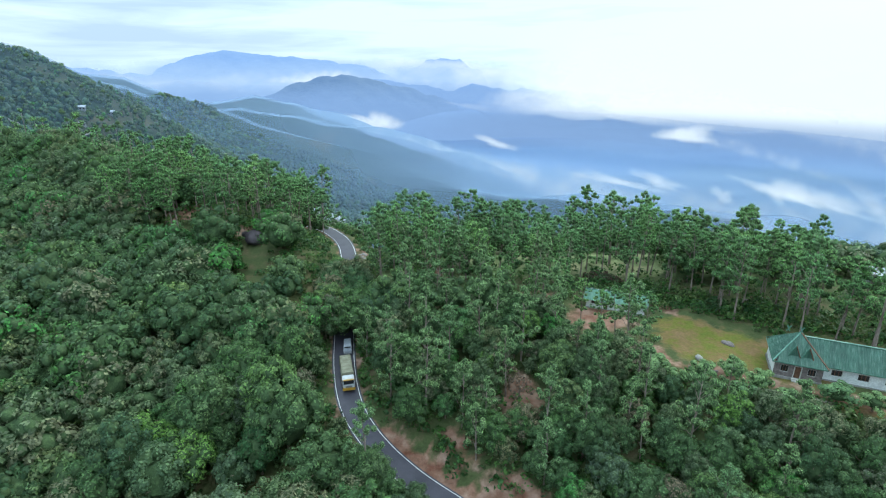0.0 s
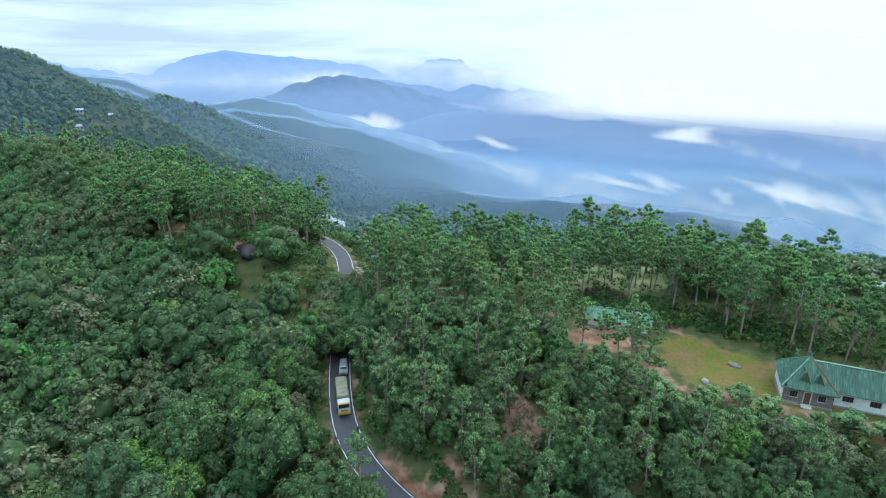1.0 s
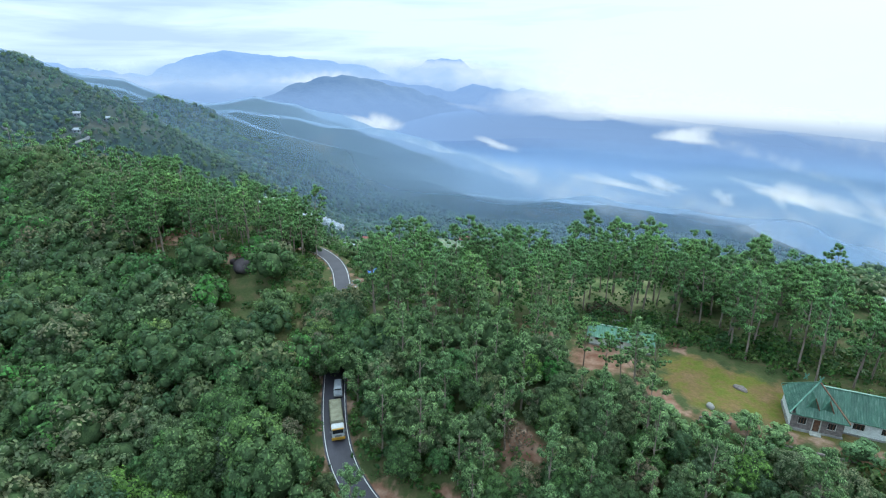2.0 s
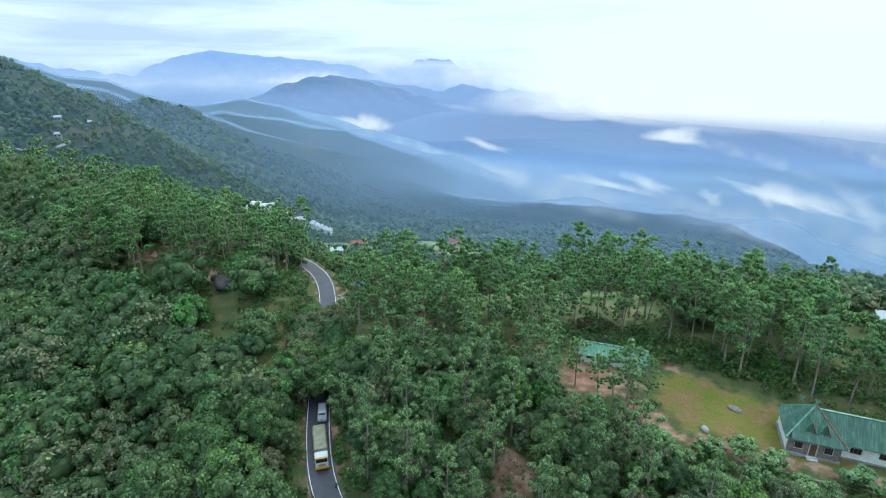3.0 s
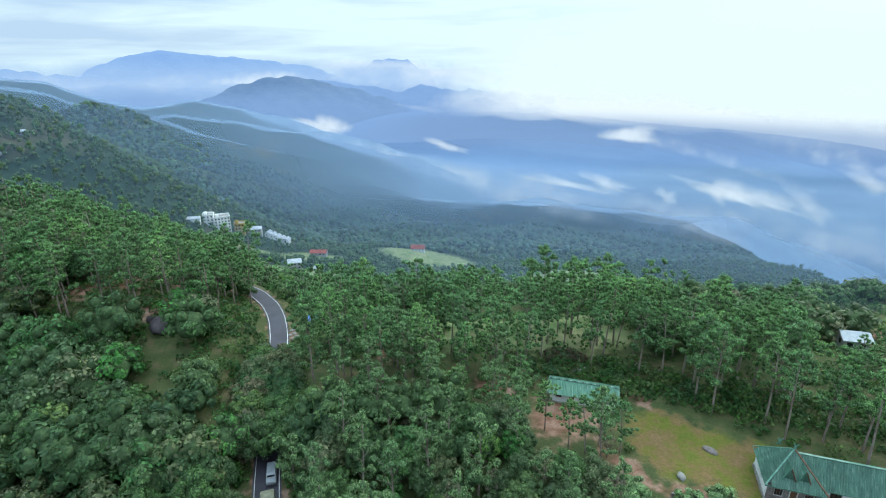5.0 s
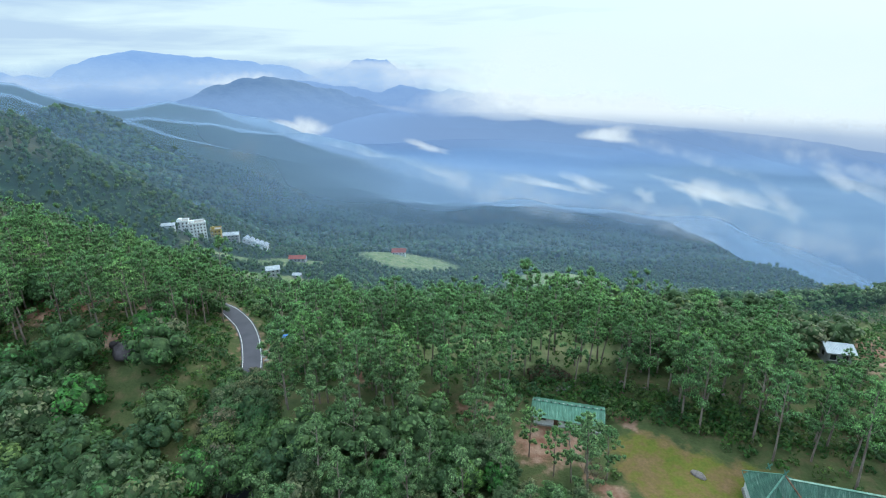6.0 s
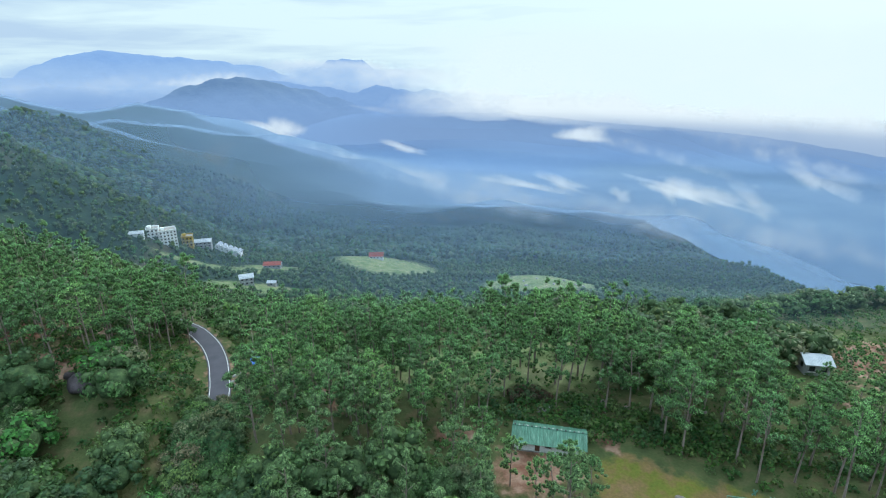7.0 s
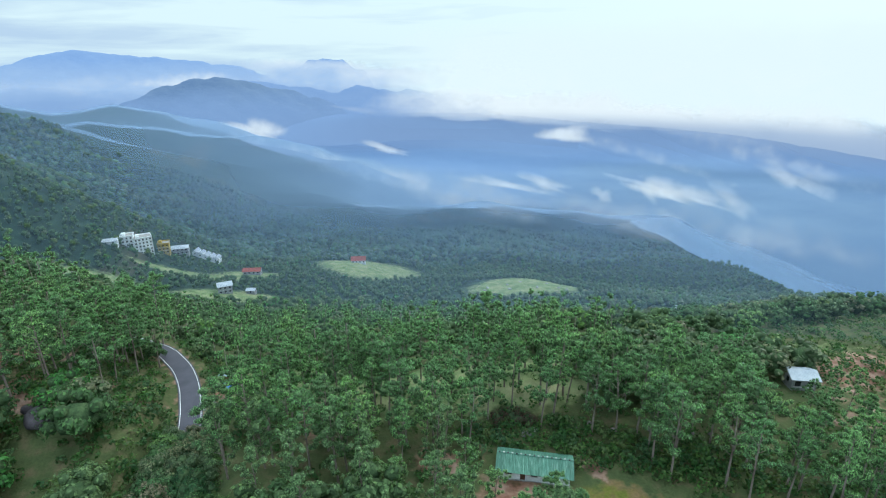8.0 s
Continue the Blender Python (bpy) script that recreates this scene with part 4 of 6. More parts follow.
# ---- trees ----
BROADS = [broadleaf(r, h, n, s, per=int(1.2 * p)) for r, h, n, s, p in ((3.0, 7.4, 34, 1, 1900), (2.5, 6.6, 27, 2, 1550), (3.6, 7.8, 44, 3, 2300), (2.2, 5.4, 22, 4, 1300), (2.8, 8.6, 36, 5, 2000), (1.9, 4.6, 17, 6, 1100), (3.4, 6.8, 40, 8, 2100), (2.5, 7.8, 29, 9, 1700), (3.1, 8.2, 38, 10, 2000), (2.4, 5.6, 24, 18, 1500))]
GUMS = [gum_tree(h, s, n, k, bare=b) for h, s, n, k, b in ((20, 3.2, 68, 11, 0.36), (22, 3.5, 76, 12, 0.34), (18, 2.9, 60, 13, 0.38), (21, 2.8, 64, 14, 0.42), (19, 3.6, 72, 15, 0.33), (20.5, 3.1, 64, 16, 0.40), (19.5, 2.5, 52, 17, 0.44))]
YOUNG = [gum_tree(h, s, n, k, bare=0.2, material=M_YOUNG, tuft=1.15) for h, s, n, k in ((13, 2.0, 52, 21), (15, 2.2, 58, 22), (11, 1.8, 46, 23), (14, 1.8, 50, 24))]
SMALL_BROADS = [broadleaf(r, h, n, s, per=620, leaf=0.46, material=M_BROAD_T) for r, h, n, s in ((3.0, 6.5, 14, 41), (2.5, 6.0, 12, 42), (3.5, 7.0, 15, 43))]
SLOPE_BROADS = [broadleaf(r, h, n, s, per=150, leaf=0.8, material=M_BROAD_T) for r, h, n, s in ((3.0, 6.5, 11, 44), (2.6, 6.2, 10, 45), (3.4, 7.0, 12, 46))]
SMALL_GUMS = [gum_tree(h, s, n, k, bare=0.25, per=8, leaf=0.8, material=M_GUM_T, tuft=1.45) for h, s, n, k in ((17, 3.0, 22, 51), (19, 3.1, 24, 52), (15, 2.7, 20, 53))]
POLES = [(joined("pole", [tube([(0, 0, -1), (0.1, 0, h * 0.5), (0.15, 0.1, h * 0.9)], [0.2, 0.14, 0.05], 4)], M_PALE_BARK),) for h in (17, 19, 15)]
SHRUBS = [broadleaf(r, h, n, s, per=64, leaf=0.55, material=M_SHRUB, heart=False) for r, h, n, s in ((1.3, 1.7, 8, 61), (1.0, 1.3, 7, 62), (1.6, 2.0, 9, 63))]


def under_cover(x, y):
    """How far trees keep from the road's middle: they lean over its uphill edge, and close over it further on."""
    uphill = x < float(np.interp(y, ROAD_Y, ROAD_X))
    if 80 < y < 99:
        return 5.0 if uphill else 5.6
    if 99 <= y < 131:
        return 2.6
    if y < 80:
        return 3.8 if uphill else 6.2
    return 4.4


def crest_side(x, y):
    return (x + 45) * -0.555 + (y - 130) * -0.83


hillside = scattered(-240, -6, 46, 190, 5.1, lambda x, y: in_view(x, y) and clear_of_road(x, y, under_cover(x, y)) and not (101 < y < 140 and x > np.interp(y, ROAD_Y, ROAD_X) - 9 and crest_side(x, y) > -3) and not in_oval(x, y, -45, 120, 6.5, 12, 0.46) and not in_oval(x, y, -58, 140, 22, 11, 0.5) and not in_oval(x, y, -28, 64.5, 10, 3.5) and crest_side(x, y) > -3, 31)
below = scattered(-12, 100, 42, 100, 3.9, lambda x, y: in_view(x, y, -4) and clear_of_road(x, y, under_cover(x, y)) and not open_ground(x, y) and y < (97 if x < 26 else 90) - 0.45 * (x - 20) - (7.5 if x > 36 else 0) and not in_oval(x, y, 14, 78, 4, 4) and not in_oval(x, y, 3, 71.5, 6, 1.6, -0.75) and not in_oval(x, y, 13, 62, 8, 2.4, -0.7), 32)
near_trees, more_trees = nearest(hillside + below, 298)
slope_trees = [q for q in near_trees if q in set(hillside)]
bank_trees = [q for q in near_trees if q not in set(hillside)]
stand([q for q in slope_trees if clear_of_road(*q, 9)], BROADS, "broadleaf_tree", "rounded green broadleaf tree on the wooded slope", "trees on the hillside", 1.1, 1.85, 1.05)
stand([q for q in slope_trees if not clear_of_road(*q, 9)], BROADS, "broadleaf_tree", "rounded green broadleaf tree above the road", "trees on the hillside", 0.85, 1.15, 1.05)
stand(bank_trees, BROADS, "broadleaf_tree", "leafy green tree on the bank below the houses", "trees on the bank", 0.65, 1.2, 1.05)
overhang = [(float(np.interp(y, ROAD_Y, ROAD_X)) + side * (2.3 + 0.5 * math.sin(3 * y)), y + 0.8 * side) for y in np.arange(101, 131.5, 2.2) for side in (-1, 1)]
used = {}
for k, (x, y) in enumerate(overhang):
    put([BROADS[i] for i in (0, 2, 6, 3)], used, "broadleaf_tree", "spreading green tree closing over the road", "trees over the road", x, y, min(1.45, max(0.55, 0.07 * (138 - y))), k)
young = scattered(-12, 34, 66, 116, 8.2, lambda x, y: clear_of_road(x, y, 4.5) and not open_ground(x, y), 33)
young += [(30, 95.5)] + scattered(30, 92, 46, 84, 10.0, lambda x, y: y < 84 - 0.45 * (x - 20) and clear_of_road(x, y, 7), 55)
young = [q for q in young if not lawn_or_yard(*q)]
stand(young, YOUNG, "young_gum_tree", "young gum tree with pale leafy tips", "young gum trees by the road", 0.85, 1.2)
yard_trees = [(52.5, 75.3), (62.5, 71.2), (66.5, 69), (44.5, 78.5), (36.4, 80.4), (39.8, 77.8), (49.5, 78.6), (42.7, 73.6), (49, 72.8), (54, 70.5), (66, 64), (72, 61.5)]
YARD = [dome_tree for dome_tree in (broadleaf(1.7, 4.6, 9, 71, 620, 0.42, M_YOUNG), broadleaf(2.1, 5.2, 11, 72, 800, 0.42, M_YOUNG))]
stand(yard_trees, YARD, "small_tree", "small pale green tree beside the yard", "small trees round the yard", 0.95, 1.35, 0.75)
stand([(98, 108.5), (101, 107), (104, 109), (107.5, 108), (95, 104)], GUMS[2:5], "gum_tree", "slender gum tree before the barn", "gum trees before the barn", 0.42, 0.56)
stand([(33.5, 91), (36.5, 92.8), (31, 92.5), (39.5, 91), (37.8, 95.5), (28.5, 98), (24.5, 101.5), (20, 104.5), (13.5, 102)], GUMS[:3], "gum_tree", "leafy gum tree in front of the shed", "gum trees before the shed", 0.46, 0.62)
gums = scattered(-14, 112, 113, 143, 5.9, lambda x, y: not open_ground(x, y) and clear_of_road(x, y, 7), 34)
gums += scattered(58, 150, 82, 113, 6.4, lambda x, y: not open_ground(x, y) and y > 158 - 0.98 * x, 35)
gums += scattered(-86, -38, 134, 172, 6.4, lambda x, y: clear_of_road(x, y, 4.5), 36)
gums += [(-46, 173), (-42, 172.5), (-39, 170), (-36.5, 158), (-41, 161), (-45, 164.5), (-50, 166), (-43, 157), (-39, 152)]
# behind the house the grove gives way to lower woods
low_back = [q for q in gums if q[0] > 60 and q[1] > 122]
gums = [q for q in gums if q not in set(low_back)]
near_gums, more_gums = nearest(gums, 290)
stand([q for q in near_gums if q[0] <= 84], GUMS, "gum_tree", "tall slender gum tree with bare pole and airy crown", "gum trees of the grove", 0.70, 0.98)
stand([q for q in near_gums if q[0] > 84], GUMS, "gum_tree", "slender gum tree with airy crown behind the house", "gum trees of the grove", 0.58, 0.86)

# bushes that hide the road beyond its bend
stand([(-38.6, 162.5), (-41.5, 164.5), (-44.5, 166.5), (-47.5, 168.5), (-51, 170), (-55, 171)], BROADS[3:6], "broadleaf_tree", "low green tree beside the road bend", "trees at the bend", 1.05, 1.35)

# the rest of the woods, past counting
slope_woods = scattered(-300, 240, 142, 290, 7.2, lambda x, y: in_view(x, y, 25) and crest_side(x, y) < 0 and not field(x, y) and clear_of_road(x, y, 7) and not (y < 172 and -90 < x < -34) and not (y < 146 and x > -34) and not (x > 104 and y < 158) and not open_ground(x, y), 37)
mixed = [q for i, q in enumerate(slope_woods) if i % 5 < 2 or (q[0] > 95 and q[1] > 140)]
pure = [q for i, q in enumerate(slope_woods) if i % 5 >= 2 and not (q[0] > 95 and q[1] > 140)]
woods("hill_woods", more_trees, SMALL_BROADS, 1, M_BROAD_T, "dense rounded green trees of the wooded hill", 1.1, 1.8, 76, patch=0.15)
woods("broadleaf_woods", mixed + low_back, SLOPE_BROADS, 1, M_BROAD_T, "dense mixed green broadleaf woods", 1.0, 1.6, 71, flat=0.9)
woods("gum_woods", more_gums + pure, SMALL_GUMS, 1, M_GUM_T, "leafy gum woods on the far slope", 0.5, 0.82, 72)
woods("gum_trunks", more_gums + pure, POLES, 0, M_PALE_BARK, "pale trunks of the gum woods", 0.5, 0.82, 72)


def far_crown(seed):
    """One plain lumpy crown for woods half a kilometre off."""
    r = np.random.default_rng(seed)
    v, f = ICO1
    k = 1 + 0.28 * np.sin(4 * v[:, 0] + seed) * np.cos(4 * v[:, 1]) + 0.3 * r.normal(size=len(v))
    w = v * k[:, None] * np.array([3.0, 3.0, 3.4]) + np.array([0, 0, 1.8])
    return None, mesh_of("far_crown", w, f, M_FAR_LEAVES)


FAR_CROWNS = [far_crown(s) for s in range(81, 87)]
MID_CROWNS = []
for seed in range(4):
    rng = np.random.default_rng(91 + seed)
    MID_CROWNS.append((None, crown_mesh("mid_crown", [(rng.normal(size=3) * np.array([1.3, 1.3, 0.9]) + np.array([0, 0, 3.0 + 0.8 * k]), rng.uniform(1.4, 2.1), 0.95) for k in range(2)], 13, 1.3, M_BROAD_T, droop=0.7, core=0.8)))
midway = scattered(-420, 600, 288, 620, 7.2, lambda x, y: in_view(x, y, 40) and crest_side(x, y) < -20 and not field(x, y), 39)
woods("slope_woods", midway, MID_CROWNS, 1, M_BROAD_T, "dense green mixed woods on the slope beyond", 0.85, 1.5, 75, sink=0.5, patch=0.4)
distant = scattered(-520, 420, 230, 470, 4.8, lambda x, y: in_view(x, y, 40) and crest_side(x, y) < -20 and not field(x, y) and not (-300 < x < 240), 39)
distant += scattered(-640, 640, 620, 1050, 8.5, lambda x, y: in_view(x, y, 40) and not field(x, y), 40)
woods("far_woods", distant, FAR_CROWNS, 1, M_FAR_LEAVES, "dense dark green forest canopy on far slopes", 0.55, 1.15, 74, sink=1.0, patch=0.6)
brush = scattered(-230, 130, 44, 230, 4.4, lambda x, y: in_view(x, y) and clear_of_road(x, y, 4.2) and not lawn_or_yard(x, y) and (y < 150 or crest_side(x, y) > -14) and not (-140 < x < -8 and 55 < y < 120 and abs(x - float(np.interp(y, ROAD_Y, ROAD_X))) > 9), 38)
# thick bushes on the bank between the lawn and the grove, and along the road
brush += scattered(46, 100, 84, 116, 1.9, lambda x, y: not lawn_or_yard(x, y) and abs(y - (112 - 0.42 * (x - 46))) < 6.5, 41)
brush += scattered(-85, 12, 126, 176, 2.7, lambda x, y: clear_of_road(x, y, 4.0) and not in_oval(x, y, -21, 140, 3.5, 6) and not in_oval(x, y, -46, 123.5, 7, 8), 44)
brush += scattered(28, 50, 112, 120, 1.9, lambda x, y: True, 42)
brush += scattered(-40, 12, 56, 140, 2.2, lambda x, y: 3.6 < float(road_side(np.array([x]), np.array([y]))[0][0]) < 7.5 and not in_oval(x, y, -21, 139, 3, 5) and not (y < 77 and x > float(np.interp(y, ROAD_Y, ROAD_X))), 43)
brush += scattered(-8, 70, 46, 84, 2.7, lambda x, y: clear_of_road(x, y, 5.0) and y < 89 - 0.45 * (x - 20) and not lawn_or_yard(x, y) and not in_oval(x, y, 14, 78, 4, 4), 46)
brush += scattered(-115, -20, 54, 132, 3.6, lambda x, y: in_view(x, y) and clear_of_road(x, y, 8.0), 48)
brush += scattered(100, 200, 112, 190, 3.4, lambda x, y: in_view(x, y) and not field(x, y) and not in_oval(x, y, 118, 106, 16, 8, 0.2), 49)
# the bank below the houses
brush += scattered(28, 98, 48, 92, 2.3, lambda x, y: -13 < y - (90 - 0.45 * (x - 20)) < -1 and not lawn_or_yard(x, y), 45)
# shrubs left out where they would hide the boulder from the camera
brush = [q for q in brush if not in_oval(*q, -46, 123, 4, 5.5, 0.35)]
woods("undergrowth", brush, SHRUBS, 1, M_SHRUB, "low green shrubs and undergrowth between trees", 0.45, 1.5, 73, flat=0.85)

# ---- buildings ----


def metal_roof_material(name, dark, light, streak):
    """Painted corrugated sheet, weathered in streaks down the slope."""
    mat, nt, b = shader(name, 0.45, 0.4)
    info = nt.nodes.new("ShaderNodeObjectInfo")
    streaks = noise_of(nt, 2.6, 5.0, 0.65, stretch=(2.2, 0.16, 0.3))
    stain = noise_of(nt, 0.5, 4.0)
    col = ramp_of(nt, streaks, [(0.32, dark), (0.55, light), (0.74, streak)])
    tone = ramp_of(nt, info.outputs["Random"], [(0.0, (0.8, 0.82, 0.8)), (1.0, (1.15, 1.12, 1.1))])
    col = blend(nt, "MULTIPLY", 1.0, col, tone)
    col = blend(nt, "MULTIPLY", 0.5, col, ramp_of(nt, stain, [(0.3, (0.6, 0.62, 0.6)), (0.7, (1.1, 1.1, 1.1))]))
    nt.links.new(col, b.inputs["Base Color"])
    bump_of(nt, b, streaks, 0.01)
    return mat


def glass_material():
    mat, nt, b = shader("window_glass", 0.08, 0.6)
    dirt = noise_of(nt, 3.0, 3.0)
    nt.links.new(ramp_of(nt, dirt, [(0.3, (0.012, 0.014, 0.018)), (0.8, (0.035, 0.036, 0.040))]), b.inputs["Base Color"])
    return mat


M_GREEN_ROOF = metal_roof_material("green_roof_sheet", (0.030, 0.085, 0.062), (0.060, 0.140, 0.103), (0.20, 0.28, 0.23))
M_PALE_ROOF = metal_roof_material("faded_green_roof_sheet", (0.028, 0.10, 0.068), (0.075, 0.20, 0.14), (0.25, 0.37, 0.31))
M_GREEN_TRIM = mottled("green_trim", (0.05, 0.14, 0.10), (0.12, 0.24, 0.18), 1.5, 0.5, 0.003)
M_BROWN_WOOD = mottled("brown_wood", (0.07, 0.035, 0.022), (0.17, 0.085, 0.05), 2.5, 0.7, 0.004)
M_WHITE_WALL = mottled("whitewashed_wall", (0.52, 0.54, 0.54), (0.72, 0.74, 0.73), 0.5, 0.9, 0.006)
M_BRIGHT_WALL = mottled("fresh_white_wall", (0.74, 0.76, 0.77), (0.86, 0.87, 0.87), 0.4, 0.8, 0.004)
M_CREAM = mottled("cream_paint", (0.40, 0.39, 0.36), (0.52, 0.51, 0.47), 1.2, 0.7, 0.003)
M_RUBBLE = mottled("rubble_stone", (0.10, 0.085, 0.085), (0.24, 0.20, 0.19), 2.2, 0.9, 0.03)
M_CONCRETE = mottled("weathered_concrete", (0.16, 0.15, 0.145), (0.33, 0.32, 0.30), 0.8, 0.9, 0.008)
M_GLASS = glass_material()
M_RED_TILE = mottled("red_roof", (0.20, 0.045, 0.030), (0.34, 0.085, 0.055), 0.6, 0.8, 0.02)
M_YELLOW_WALL = mottled("yellow_wall", (0.28, 0.20, 0.055), (0.42, 0.31, 0.10), 0.5, 0.9, 0.005)
M_GREY_WALL = mottled("grey_plaster", (0.20, 0.20, 0.20), (0.34, 0.34, 0.33), 0.5, 0.9, 0.005)
M_WHITE_SHEET = mottled("white_roof_sheet", (0.30, 0.33, 0.37), (0.44, 0.46, 0.48), 0.7, 0.5, 0.004)


def wall_into(bm, length, high, thick, holes, at=(0, 0, 0), turn=0.0):
    """A wall along x with real openings: holes as (x0, x1, z0, z1)."""
    xs = sorted({0, length, *(h[0] for h in holes), *(h[1] for h in holes)})
    zs = sorted({0, high, *(h[2] for h in holes), *(h[3] for h in holes)})
    m = Matrix.Translation(at) @ Matrix.Rotation(turn, 4, "Z")
    for x0, x1 in zip(xs, xs[1:]):
        for z0, z1 in zip(zs, zs[1:]):
            cx, cz = (x0 + x1) / 2, (z0 + z1) / 2
            if any(h[0] < cx < h[1] and h[2] < cz < h[3] for h in holes):
                continue
            bmesh.ops.create_cube(bm, size=1.0, matrix=m @ Matrix.Translation((cx, thick / 2, cz)) @ Matrix.Diagonal((x1 - x0, thick, z1 - z0, 1)))
    bmesh.ops.remove_doubles(bm, verts=list(bm.verts), dist=0.0005)
    return bm


def window_into(parent, x, z, w, h, y, turn=0.0):
    """A barred window: frame, pane, mullions."""
    bm = bmesh.new()
    for size, at in (((w + 0.16, 0.12, 0.09), (x, y, z - h / 2)), ((w + 0.16, 0.12, 0.09), (x, y, z + h / 2)), ((0.12, 0.12, h), (x - w / 2, y, z)), ((0.12, 0.12, h), (x + w / 2, y, z))):
        box_into(bm, size, at)
    win = part("window", bm, M_CREAM, parent)
    part("pane", box((w - 0.05, 0.03, h - 0.05), (x, y + 0.07, z)), M_GLASS, win)
    for k in (-0.17, 0.17):
        part("mullion", box((0.07, 0.06, h - 0.05), (x + k * w, y - 0.005, z)), M_BROWN_WOOD, win)
    return win


def roof_plane(parent, eave0, eave1, top0, top1, material, width=0.8):
    """Corrugated sheets side by side over one slope, each with raised ribs."""
    e0, e1, t0, t1 = map(Vector, (eave0, eave1, top0, top1))
    along = (e1 - e0).normalized()
    n = along.cross((t0 + t1) / 2 - (e0 + e1) / 2).normalized()
    if n.z < 0:
        n = -n
    span = (e1 - e0).length
    s0, s1 = (t0 - e0).dot(along), (t1 - e0).dot(along)
    rise = ((t0 - e0) - along * s0)

    def top_at(s):
        """How far up the slope the sheet at s reaches, as a share."""
        if s < s0:
            return s / s0 if s0 > 1e-6 else 1.0
        if s > s1:
            return (span - s) / (span - s1) if span - s1 > 1e-6 else 1.0
        return 1.0

    steps = max(1, round(span / width))
    for i in range(steps):
        a, b = span * i / steps, span * (i + 1) / steps
        bm = bmesh.new()
        cuts = sorted({a, b, *(c for c in (s0, s1) if a < c < b)})
        low = [e0 + along * c for c in cuts]
        high = [e0 + along * c + rise * max(0.0, top_at(c)) for c in cuts]
        ring = low + high[::-1]
        tops = [bm.verts.new(p + n * 0.03) for p in ring]
        bots = [bm.verts.new(p) for p in ring]
        if (tops[1].co - tops[0].co).cross(tops[-1].co - tops[0].co).length < 1e-6:
            bm.free()
            continue
        bm.faces.new(tops)
        bm.faces.new(bots[::-1])
        for k in range(len(ring)):
            q = (k + 1) % len(ring)
            bm.faces.new((bots[k], bots[q], tops[q], tops[k]))
        for k in range(4):
            c = a + (b - a) * (k + 0.5) / 4
            up = max(0.0, top_at(c))
            if up < 0.03:
                continue
            p, q = e0 + along * c + n * 0.03, e0 + along * c + rise * up + n * 0.03
            w = along * 0.035
            v = [bm.verts.new(r) for r in (p - w, p + w, p + n * 0.05, q - w, q + w, q + n * 0.05)]
            bm.faces.new((v[0], v[3], v[5], v[2]))
            bm.faces.new((v[1], v[2], v[5], v[4]))
        bmesh.ops.recalc_face_normals(bm, faces=bm.faces)
        part("roof_sheet", bm, material, parent)


def beam(a, b, w, h):
    """A straight board from a to b."""
    a, b = Vector(a), Vector(b)
    bm = bmesh.new()
    m = Matrix.Translation((a + b) / 2) @ (b - a).to_track_quat("X", "Z").to_matrix().to_4x4() @ Matrix.Diagonal(((b - a).length, w, h, 1))
    bmesh.ops.create_cube(bm, size=1.0, matrix=m)
    bmesh.ops.bevel(bm, geom=list(bm.edges), offset=min(w, h) * 0.15, segments=1, affect="EDGES")
    return bm


